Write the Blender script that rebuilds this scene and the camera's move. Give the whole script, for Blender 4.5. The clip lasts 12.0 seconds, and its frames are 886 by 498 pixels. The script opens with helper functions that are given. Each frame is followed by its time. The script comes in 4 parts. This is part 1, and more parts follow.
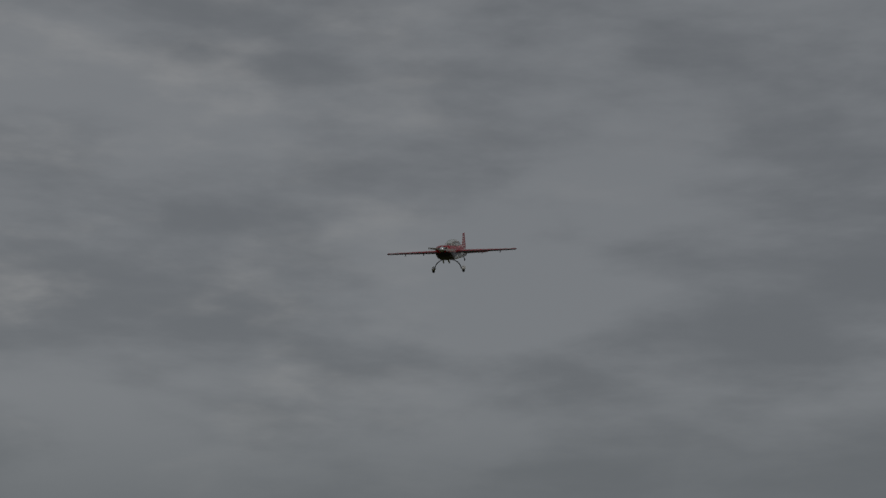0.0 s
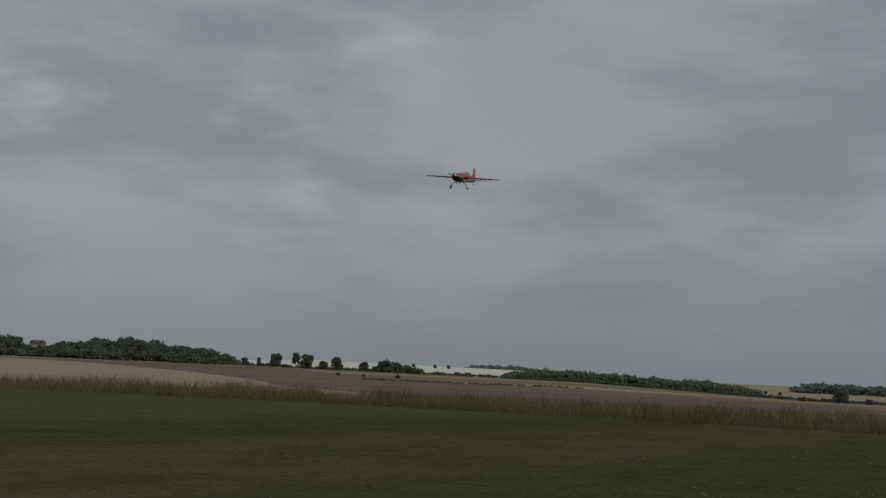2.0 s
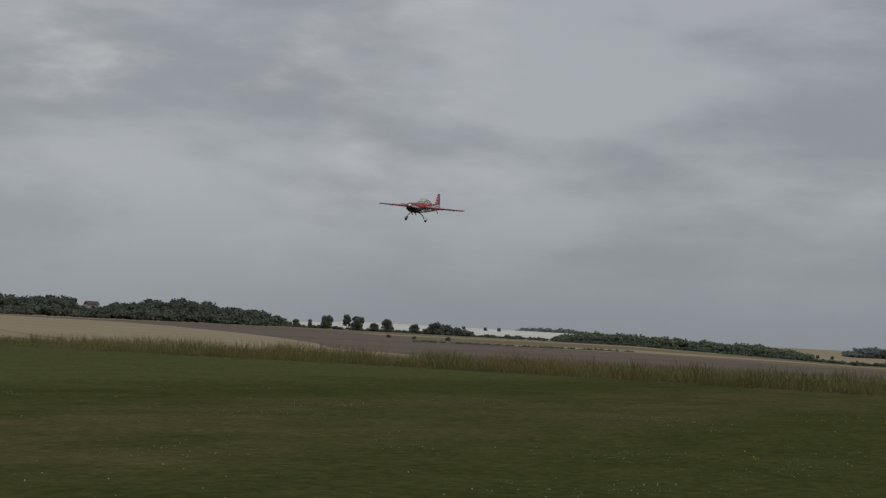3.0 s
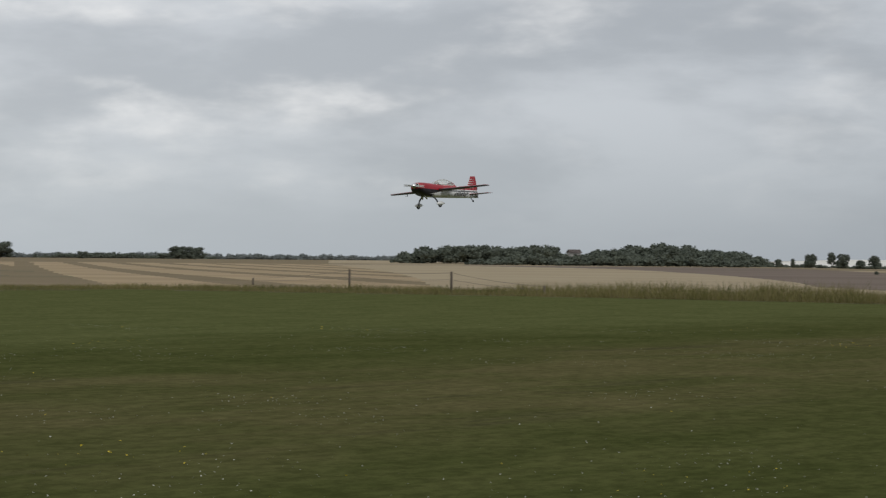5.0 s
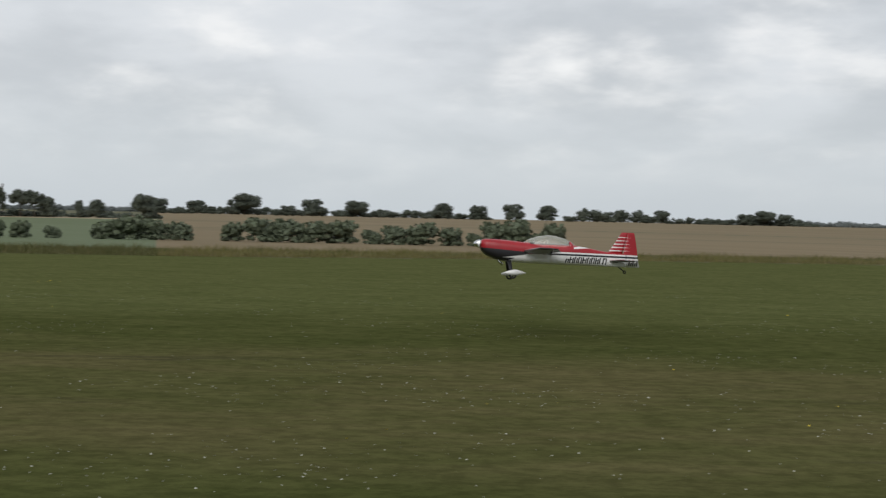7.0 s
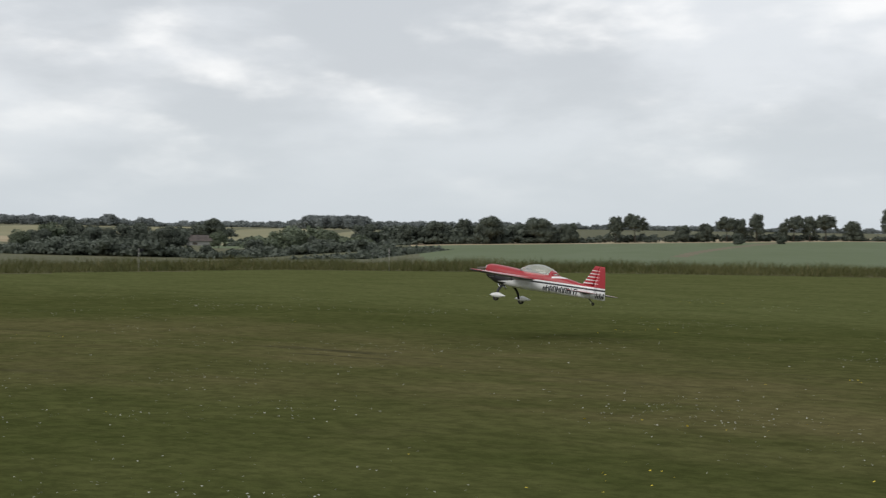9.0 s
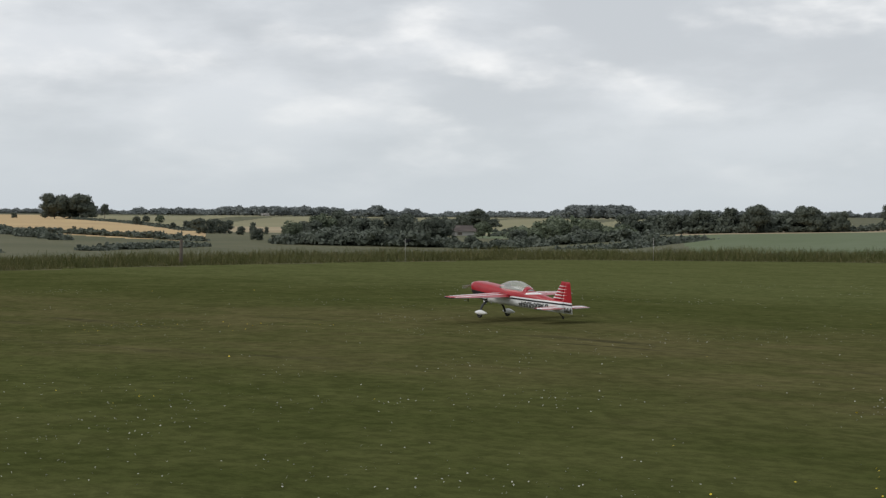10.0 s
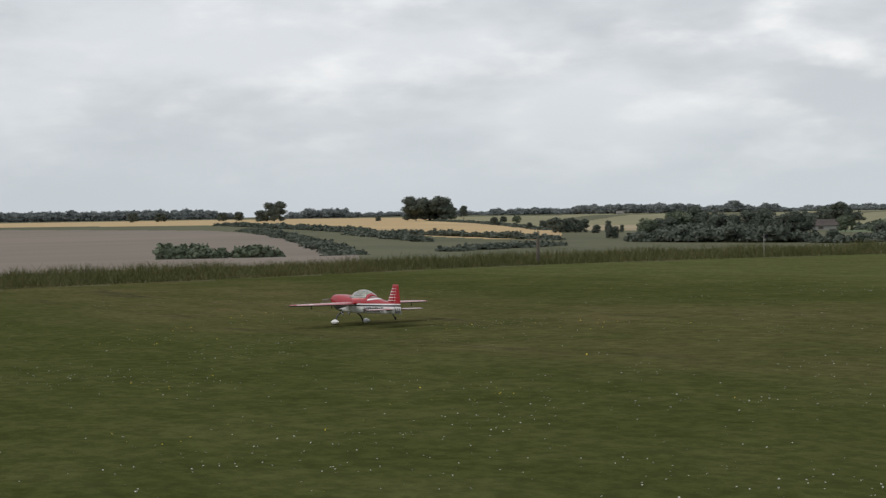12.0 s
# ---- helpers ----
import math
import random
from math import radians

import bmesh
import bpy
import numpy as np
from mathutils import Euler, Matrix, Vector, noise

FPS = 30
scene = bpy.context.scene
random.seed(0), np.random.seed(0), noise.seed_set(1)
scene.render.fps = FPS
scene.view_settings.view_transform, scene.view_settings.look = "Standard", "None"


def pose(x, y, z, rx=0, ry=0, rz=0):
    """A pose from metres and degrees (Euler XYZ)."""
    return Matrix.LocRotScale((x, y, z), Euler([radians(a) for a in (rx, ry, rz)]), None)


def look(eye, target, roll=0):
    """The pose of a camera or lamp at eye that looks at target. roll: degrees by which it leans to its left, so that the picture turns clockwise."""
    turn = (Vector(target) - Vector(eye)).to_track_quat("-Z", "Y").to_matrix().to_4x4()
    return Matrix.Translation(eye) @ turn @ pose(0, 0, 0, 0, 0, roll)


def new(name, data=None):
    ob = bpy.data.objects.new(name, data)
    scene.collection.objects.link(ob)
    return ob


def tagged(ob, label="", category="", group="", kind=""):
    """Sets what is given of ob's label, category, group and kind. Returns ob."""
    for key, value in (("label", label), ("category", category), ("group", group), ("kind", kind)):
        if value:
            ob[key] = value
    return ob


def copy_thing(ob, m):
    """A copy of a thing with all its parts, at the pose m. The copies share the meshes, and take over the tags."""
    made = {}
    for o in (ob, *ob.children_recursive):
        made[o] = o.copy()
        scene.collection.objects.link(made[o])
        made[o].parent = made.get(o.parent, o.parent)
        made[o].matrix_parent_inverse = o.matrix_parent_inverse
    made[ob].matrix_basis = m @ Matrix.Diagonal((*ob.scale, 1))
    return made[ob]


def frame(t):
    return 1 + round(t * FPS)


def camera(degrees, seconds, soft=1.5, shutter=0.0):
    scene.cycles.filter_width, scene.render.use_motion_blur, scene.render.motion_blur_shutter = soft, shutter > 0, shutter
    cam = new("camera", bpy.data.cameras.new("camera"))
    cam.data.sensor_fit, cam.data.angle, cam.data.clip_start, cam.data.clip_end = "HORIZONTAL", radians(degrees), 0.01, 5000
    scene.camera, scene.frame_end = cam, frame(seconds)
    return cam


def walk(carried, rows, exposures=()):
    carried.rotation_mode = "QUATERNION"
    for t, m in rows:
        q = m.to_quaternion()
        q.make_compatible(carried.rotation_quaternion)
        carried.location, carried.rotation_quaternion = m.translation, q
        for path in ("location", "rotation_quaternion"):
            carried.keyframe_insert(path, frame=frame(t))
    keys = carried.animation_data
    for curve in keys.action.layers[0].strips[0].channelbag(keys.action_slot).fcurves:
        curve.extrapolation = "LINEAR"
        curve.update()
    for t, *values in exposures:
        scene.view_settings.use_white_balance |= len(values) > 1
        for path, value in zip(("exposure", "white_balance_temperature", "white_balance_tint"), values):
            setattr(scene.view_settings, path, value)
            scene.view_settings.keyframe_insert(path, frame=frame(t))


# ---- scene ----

# ---- camera: a hand-held pan from one standing place ----
EYE = (0.0, 0.0, 1.6)
cam = camera(31.82, 12.0, soft=1.3, shutter=0.12)


def aim(yaw, tilt, roll):
    """Heading left of +y, tilt above the horizon, roll about the view axis, in degrees."""
    turn = Euler((radians(90 + tilt), 0, radians(yaw))).to_matrix().to_4x4()
    return Matrix.Translation(EYE) @ turn @ pose(0, 0, 0, 0, 0, roll)


PAN = [
    (0.0, -1.20, 11.20, 0.50),
    (0.5, -2.30, 10.75, 1.20),
    (1.0, -3.90, 7.73, 2.51),
    (1.5, -1.66, 5.49, 2.47),
    (2.0, -0.71, 4.55, 2.38),
    (2.5, -0.11, 3.84, 2.51),
    (4.5, 11.91, 0.89, 1.56),
    (5.0, 18.54, 0.54, 0.50),
    (5.5, 25.53, 0.35, 0.04),
    (6.0, 36.40, -0.05, 0.00),
    (6.5, 48.40, -0.56, 0.48),
    (6.7, 53.94, -0.75, 0.83),
    (8.3, 86.89, -1.13, 1.78),
    (8.5, 90.47, -0.90, 1.71),
    (9.0, 98.38, -0.65, 0.61),
    (9.5, 104.55, -0.83, 0.32),
    (10.0, 108.07, -1.10, 0.29),
    (10.5, 110.37, -0.98, 0.27),
    (11.0, 113.52, -0.85, -0.01),
    (11.5, 116.60, -0.90, -0.42),
    (12.0, 121.13, -1.10, -0.95),
]
STOPS = [(0.0, -1.85), (0.5, -1.93), (1.0, -1.68), (1.5, -1.4), (2.0, -1.15), (2.5, -0.98), (4.5, -0.45), (5.5, -0.25),
         (6.5, -0.2), (8.5, -0.02), (10.0, -0.1), (12.0, -0.12)]
walk(cam, [(t, aim(yaw, tilt, roll)) for t, yaw, tilt, roll in PAN], STOPS)

# ---- sky and light: broken overcast, soft sun behind cloud ----
SUN_AZ, SUN_EL = 222.0, 42.0          # degrees left of +y, above the horizon
world = bpy.data.worlds.new("overcast_sky")
scene.world = world
world.use_nodes = True
wn, wl = world.node_tree.nodes, world.node_tree.links
wn.clear()


def wnode(kind, **kw):
    n = wn.new(kind)
    for k, v in kw.items():
        n.inputs[k].default_value = v
    return n


w_sky = wn.new("ShaderNodeTexSky")
w_sky.sky_type = 'NISHITA'
w_sky.sun_disc = False
w_sky.sun_elevation = radians(SUN_EL)
w_sky.sun_rotation = radians(-SUN_AZ)
w_bg_sky = wnode("ShaderNodeBackground", Strength=0.10)
wl.new(w_sky.outputs[0], w_bg_sky.inputs[0])
w_co = wn.new("ShaderNodeTexCoord")


def cloud_noise(scale, detail, rough, offset, warp=0.0):
    mp = wn.new("ShaderNodeMapping")
    mp.inputs["Scale"].default_value = scale
    mp.inputs["Location"].default_value = offset
    wl.new(w_co.outputs["Generated"], mp.inputs[0])
    nz = wnode("ShaderNodeTexNoise", Scale=1.0, Detail=detail, Roughness=rough, Distortion=warp)
    wl.new(mp.outputs[0], nz.inputs[0])
    return nz.outputs[0]


def wmix(a, b, fac):
    m = wn.new("ShaderNodeMix")
    m.data_type = 'RGBA'
    for v, i in ((fac, 0), (a, 6), (b, 7)):
        if isinstance(v, (tuple, float)):
            m.inputs[i].default_value = v
        else:
            wl.new(v, m.inputs[i])
    return m.outputs[2]


def wramp(src, lo, hi):
    m = wn.new("ShaderNodeMapRange")
    m.interpolation_type = 'SMOOTHSTEP'
    m.inputs[1].default_value, m.inputs[2].default_value = lo, hi
    wl.new(src, m.inputs[0])
    return m.outputs[0]


# heap clouds, flat grey bases and thin bright gaps, drawn out sideways towards the horizon
w_big = wramp(cloud_noise((4.6, 4.6, 14), 7, 0.54, (3.1, 1.7, 0.4), 0.1), 0.38, 0.62)
w_mid = wramp(cloud_noise((8.5, 8.5, 25), 6, 0.5, (7.3, 2.2, 5.0), 0.0), 0.46, 0.68)
w_fine = wramp(cloud_noise((19, 19, 48), 4, 0.5, (1.3, 9.2, 2.0), 0.1), 0.25, 0.75)
w_sep = wn.new("ShaderNodeSeparateXYZ")
wl.new(w_co.outputs["Generated"], w_sep.inputs[0])
w_high = wramp(w_sep.outputs[2], -0.01, 0.11)          # haze gives way to cloud forms higher up
w_side = wramp(w_sep.outputs[0], 0.15, -0.98)          # heavier, flatter cloud where the view begins
w_lit = wmix((0.75, 0.79, 0.84, 1), (0.888, 0.92, 0.96, 1), w_side)
w_base = wmix((0.54, 0.575, 0.62, 1), (0.70, 0.735, 0.775, 1), w_side)
w_grey = wmix(w_base, w_lit, w_big)
w_amount = wn.new("ShaderNodeMath")
w_amount.operation = 'MULTIPLY'
wl.new(w_mid, w_amount.inputs[0])
wl.new(wramp(w_sep.outputs[0], 0.35, -0.55), w_amount.inputs[1])
w_puff = wmix(w_grey, (1.15, 1.15, 1.15, 1), w_amount.outputs[0])
w_soft = wmix(w_grey, w_puff, w_fine)
w_haze = wmix((0.470, 0.52, 0.575, 1), (0.712, 0.775, 0.828, 1), w_side)
w_col = wmix(w_haze, w_soft, w_high)
w_bg_cloud = wnode("ShaderNodeBackground", Strength=0.92)
wl.new(w_col, w_bg_cloud.inputs[0])
w_mix = wnode("ShaderNodeMixShader", Fac=0.93)
wl.new(w_bg_sky.outputs[0], w_mix.inputs[1])
wl.new(w_bg_cloud.outputs[0], w_mix.inputs[2])
w_out = wn.new("ShaderNodeOutputWorld")
wl.new(w_mix.outputs[0], w_out.inputs[0])

sun_data = bpy.data.lights.new("sun", 'SUN')
sun_data.energy, sun_data.angle, sun_data.color = 1.45, radians(45), (1.0, 0.96, 0.9)
sun = new("sun", sun_data)
sun.matrix_world = look((-math.sin(radians(SUN_AZ)) * 60, math.cos(radians(SUN_AZ)) * 60, 60 * math.tan(radians(SUN_EL))), (0, 0, 0))


# ---- materials ----
def material(name, colour, rough=0.6, metal=0.0, spec=0.5, vary=None, scale=1.0, stretch=(1, 1, 1), bump=0.0, bump_scale=20.0,
             turn=0.0, coat=0.0, fine=0.35, coords="Object"):
    """A principled material; vary: a second colour, mixed in by noise at two scales."""
    m = bpy.data.materials.new(name)
    m.use_nodes = True
    nt = m.node_tree
    b = nt.nodes["Principled BSDF"]
    b.inputs["Base Color"].default_value = (*colour, 1)
    b.inputs["Roughness"].default_value = rough
    b.inputs["Metallic"].default_value = metal
    b.inputs["Specular IOR Level"].default_value = spec
    b.inputs["Coat Weight"].default_value = coat
    tc = nt.nodes.new("ShaderNodeTexCoord")
    mp = nt.nodes.new("ShaderNodeMapping")
    mp.inputs["Scale"].default_value = stretch
    mp.inputs["Rotation"].default_value = (0, 0, radians(turn))
    nt.links.new(tc.outputs[coords], mp.inputs[0])
    if vary:
        a = nt.nodes.new("ShaderNodeTexNoise")
        a.inputs["Scale"].default_value, a.inputs["Detail"].default_value, a.inputs["Roughness"].default_value = scale, 6, 0.62
        c = nt.nodes.new("ShaderNodeTexNoise")
        c.inputs["Scale"].default_value, c.inputs["Detail"].default_value = scale * 9, 5
        nt.links.new(mp.outputs[0], a.inputs[0])
        nt.links.new(mp.outputs[0], c.inputs[0])
        mx = nt.nodes.new("ShaderNodeMix")
        mx.inputs[0].default_value = fine
        nt.links.new(a.outputs[0], mx.inputs[2])
        nt.links.new(c.outputs[0], mx.inputs[3])
        rg = nt.nodes.new("ShaderNodeMapRange")
        rg.inputs[1].default_value, rg.inputs[2].default_value = 0.36, 0.64
        nt.links.new(mx.outputs[0], rg.inputs[0])
        cm = nt.nodes.new("ShaderNodeMix")
        cm.data_type = 'RGBA'
        cm.inputs[6].default_value, cm.inputs[7].default_value = (*colour, 1), (*vary, 1)
        nt.links.new(rg.outputs[0], cm.inputs[0])
        nt.links.new(cm.outputs[2], b.inputs["Base Color"])
    if bump:
        n = nt.nodes.new("ShaderNodeTexNoise")
        n.inputs["Scale"].default_value, n.inputs["Detail"].default_value = bump_scale, 5
        nt.links.new(mp.outputs[0], n.inputs[0])
        bp = nt.nodes.new("ShaderNodeBump")
        bp.inputs["Strength"].default_value, bp.inputs["Distance"].default_value = bump, 0.05
        nt.links.new(n.outputs[0], bp.inputs["Height"])
        nt.links.new(bp.outputs[0], b.inputs["Normal"])
    return m


def foliage(name, dark, light, spread=0.3, rough=0.75, spec=0.2):
    """Leaves: colour by clump and by noise, a little light through them."""
    m = material(name, dark, rough=rough, spec=spec, vary=light, scale=spread, fine=0.5)
    nt = m.node_tree
    b = nt.nodes["Principled BSDF"]
    src = b.inputs["Base Color"].links[0].from_socket
    g = nt.nodes.new("ShaderNodeNewGeometry")
    hs = nt.nodes.new("ShaderNodeHueSaturation")
    mr = nt.nodes.new("ShaderNodeMapRange")
    mr.inputs[3].default_value, mr.inputs[4].default_value = 0.82, 1.18
    nt.links.new(g.outputs["Random Per Island"], mr.inputs[0])
    nt.links.new(mr.outputs[0], hs.inputs["Value"])
    nt.links.new(src, hs.inputs["Color"])
    nt.links.new(hs.outputs[0], b.inputs["Base Color"])
    tr = nt.nodes.new("ShaderNodeBsdfTranslucent")
    nt.links.new(hs.outputs[0], tr.inputs["Color"])
    mx = nt.nodes.new("ShaderNodeMixShader")
    mx.inputs[0].default_value = 0.15
    nt.links.new(b.outputs[0], mx.inputs[1])
    nt.links.new(tr.outputs[0], mx.inputs[2])
    nt.links.new(mx.outputs[0], nt.nodes["Material Output"].inputs["Surface"])
    return m


# runway direction: the mown strip runs along RUN; across it the turf changes from green to dry
RUN = -118.0
M_lawn = material("mown_turf", (0.035, 0.046, 0.011), rough=1.0, spec=0.0)


def finish_lawn(m):
    nt = m.node_tree
    b = nt.nodes["Principled BSDF"]
    tc = nt.nodes.new("ShaderNodeTexCoord")
    mp = nt.nodes.new("ShaderNodeMapping")
    mp.inputs["Rotation"].default_value = (0, 0, radians(-RUN))
    nt.links.new(tc.outputs["Object"], mp.inputs[0])
    sx = nt.nodes.new("ShaderNodeSeparateXYZ")
    nt.links.new(mp.outputs[0], sx.inputs[0])

    def noise_(scale, detail, stretch, rough=0.6):
        k = nt.nodes.new("ShaderNodeMapping")
        k.inputs["Scale"].default_value = stretch
        nt.links.new(mp.outputs[0], k.inputs[0])
        n = nt.nodes.new("ShaderNodeTexNoise")
        n.inputs["Scale"].default_value, n.inputs["Detail"].default_value, n.inputs["Roughness"].default_value = scale, detail, rough
        nt.links.new(k.outputs[0], n.inputs[0])
        return n.outputs[0]

    def rng(src, a, b_, c=0.0, d=1.0):
        r = nt.nodes.new("ShaderNodeMapRange")
        r.interpolation_type = 'SMOOTHSTEP'
        for i, v in enumerate((a, b_, c, d)):
            r.inputs[i + 1].default_value = v
        nt.links.new(src, r.inputs[0])
        return r.outputs[0]

    def op(kind, a, b_):
        o = nt.nodes.new("ShaderNodeMath")
        o.operation = kind
        for i, v in enumerate((a, b_)):
            if isinstance(v, float):
                o.inputs[i].default_value = v
            else:
                nt.links.new(v, o.inputs[i])
        return o.outputs[0]

    def mix(a, b_, f):
        o = nt.nodes.new("ShaderNodeMix")
        o.data_type = 'RGBA'
        for i, v in ((0, f), (6, a), (7, b_)):
            if isinstance(v, tuple):
                o.inputs[i].default_value = v
            else:
                nt.links.new(v, o.inputs[i])
        return o.outputs[2]

    wob = op('MULTIPLY', op('SUBTRACT', noise_(0.12, 4, (1, 1, 1)), 0.5), 9.0)
    across = op('ADD', sx.outputs[1], wob)              # metres across the strip (negative on the runway's side)
    band = op('MULTIPLY', rng(across, -21.0, -16.5), rng(across, -8.5, -12.5))
    patch = rng(noise_(0.35, 6, (0.5, 1.0, 1), 0.68), 0.40, 0.62)
    dry = op('MULTIPLY', band, op('ADD', op('MULTIPLY', patch, 0.65), 0.35))
    streak = rng(noise_(0.8, 8, (0.6, 1.0, 1), 0.72), 0.32, 0.70)
    tuft = rng(noise_(5.0, 8, (0.8, 1, 1), 0.78), 0.32, 0.68)
    green = mix((0.052, 0.060, 0.019, 1), (0.076, 0.081, 0.029, 1), streak)
    grazing_lift = rng(across, -22.0, -30.0)               # grazing-angle brightness of the grass beyond the runway, put into its colour
    pale = mix((0.076, 0.086, 0.031, 1), (0.100, 0.107, 0.042, 1), streak)
    green = mix(green, pale, grazing_lift)
    brown = mix((0.086, 0.080, 0.034, 1), (0.108, 0.096, 0.044, 1), streak)
    col = mix(green, brown, dry)
    worn = op('MULTIPLY', rng(noise_(0.55, 6, (0.2, 1.4, 1), 0.7), 0.575, 0.65), dry)
    col = mix(col, (0.058, 0.054, 0.028, 1), worn)
    hs = nt.nodes.new("ShaderNodeHueSaturation")
    nt.links.new(col, hs.inputs["Color"])
    nt.links.new(rng(tuft, 0.0, 1.0, 0.84, 1.26), hs.inputs["Value"])
    nt.links.new(hs.outputs[0], b.inputs["Base Color"])
    bp = nt.nodes.new("ShaderNodeBump")
    bp.inputs["Strength"].default_value, bp.inputs["Distance"].default_value = 0.3, 0.03
    nt.links.new(noise_(16.0, 6, (1, 1, 1), 0.7), bp.inputs["Height"])
    nt.links.new(bp.outputs[0], b.inputs["Normal"])


finish_lawn(M_lawn)
M_rough = material("long_grass_floor", (0.06, 0.062, 0.02), rough=0.95, spec=0.1, vary=(0.11, 0.098, 0.04), scale=0.4)
M_stubble = material("golden_stubble", (0.40, 0.31, 0.19), rough=0.95, spec=0.1, vary=(0.27, 0.20, 0.115), scale=0.05, stretch=(0.12, 1.2, 1), turn=-52)
M_pale = material("pale_stubble", (0.39, 0.325, 0.215), rough=0.95, spec=0.1, vary=(0.29, 0.23, 0.145), scale=0.03, stretch=(0.2, 1, 1), turn=25)
M_plough = material("bare_ploughed_soil", (0.135, 0.105, 0.083), rough=0.97, spec=0.1, vary=(0.195, 0.152, 0.12), scale=0.03, stretch=(0.2, 1, 1), turn=10)
M_dry = material("ripe_dry_crop", (0.225, 0.175, 0.105), rough=0.95, spec=0.1, vary=(0.165, 0.13, 0.075), scale=0.02, stretch=(0.15, 1, 1), turn=-30)
M_crop = material("green_crop", (0.10, 0.128, 0.058), rough=0.9, spec=0.15, vary=(0.125, 0.155, 0.085), scale=0.03, stretch=(0.15, 1, 1), turn=40)
M_pasture = material("pasture", (0.092, 0.098, 0.056), rough=0.95, spec=0.1, vary=(0.132, 0.128, 0.076), scale=0.02)
M_gold = material("golden_field", (0.52, 0.38, 0.20), rough=0.95, spec=0.1, vary=(0.43, 0.31, 0.17), scale=0.02)
M_grey = material("chalky_fallow", (0.24, 0.20, 0.165), rough=0.97, spec=0.1, vary=(0.195, 0.165, 0.135), scale=0.02, stretch=(0.15, 1, 1), turn=35)
M_track = material("earth_track", (0.20, 0.165, 0.115), rough=0.97, spec=0.1, vary=(0.14, 0.12, 0.08), scale=0.3)
M_hay = material("cut_hay_meadow", (0.21, 0.20, 0.115), rough=0.95, spec=0.1, vary=(0.27, 0.25, 0.15), scale=0.015, stretch=(0.2, 1, 1), turn=60)
# sunlit far stubble: the sun on it is put into a near-white colour
M_sunlit = material("sunlit_stubble", (0.80, 0.78, 0.72), rough=0.7, spec=0.3, vary=(0.62, 0.59, 0.52), scale=0.02, stretch=(0.1, 1, 1), turn=20)
M_leaf = foliage("broadleaf", (0.078, 0.093, 0.070), (0.106, 0.122, 0.090), 0.25, 0.65, 0.4)
M_leaf_light = foliage("pale_broadleaf", (0.104, 0.130, 0.080), (0.138, 0.162, 0.100), 0.25, 0.65, 0.4)
# far leaves: the air's haze is put into a lightened blue-grey colour
M_leaf_haze = foliage("haze_tinted_leaf", (0.150, 0.172, 0.166), (0.178, 0.196, 0.186), 0.03, 0.6, 0.5)
M_bark = material("bark", (0.07, 0.055, 0.042), rough=0.95, spec=0.1, vary=(0.11, 0.09, 0.07), scale=3, bump=0.4)
M_blade = foliage("tall_grass", (0.120, 0.118, 0.036), (0.205, 0.178, 0.066), 0.12)
M_blade_green = foliage("green_tall_grass", (0.062, 0.073, 0.021), (0.122, 0.117, 0.044), 0.12)
M_post = material("weathered_post", (0.085, 0.068, 0.052), rough=0.9, spec=0.15, vary=(0.14, 0.12, 0.10), scale=8, stretch=(1, 1, 0.1), bump=0.4)
M_wire = material("fence_wire", (0.16, 0.15, 0.14), rough=0.5, metal=0.8, vary=(0.1, 0.07, 0.05), scale=6)
M_daisy = material("white_petals", (0.55, 0.55, 0.48), rough=0.6, vary=(0.40, 0.40, 0.33), scale=5)
M_dandelion = material("yellow_petals", (0.72, 0.56, 0.03), rough=0.6, vary=(0.6, 0.42, 0.02), scale=5)
M_wall = material("rendered_wall", (0.42, 0.40, 0.37), rough=0.85, vary=(0.33, 0.32, 0.30), scale=0.4)
M_tile = material("slate_roof", (0.16, 0.14, 0.13), rough=0.8, vary=(0.22, 0.18, 0.16), scale=0.5)


# ---- helpers for meshes ----
def place(az, d, z=0.0):
    """A point by heading (degrees left of +y) and distance from the camera's standing place."""
    a = radians(az)
    return Vector((-math.sin(a) * d, math.cos(a) * d, z))


def mesh_object(name, verts, faces, mats, parent=None, smooth=False, index=None):
    me = bpy.data.meshes.new(name)
    me.from_pydata([tuple(v) for v in verts], [], [tuple(f) for f in faces])
    for m in (mats if isinstance(mats, (list, tuple)) else [mats]):
        me.materials.append(m)
    if index is not None:
        me.polygons.foreach_set("material_index", index)
    if smooth:
        me.polygons.foreach_set("use_smooth", [True] * len(me.polygons))
    me.update()
    ob = new(name, me)
    if parent:
        ob.parent = parent
    return ob


def part(name, bm, mats, parent=None, label="", smooth=True):
    me = bpy.data.meshes.new(name)
    for f in bm.faces:
        f.smooth = smooth
    bm.to_mesh(me)
    bm.free()
    for m in (mats if isinstance(mats, (list, tuple)) else [mats]):
        me.materials.append(m)
    ob = new(name, me)
    if parent:
        ob.parent = parent
    if label:
        tagged(ob, label)
    return ob


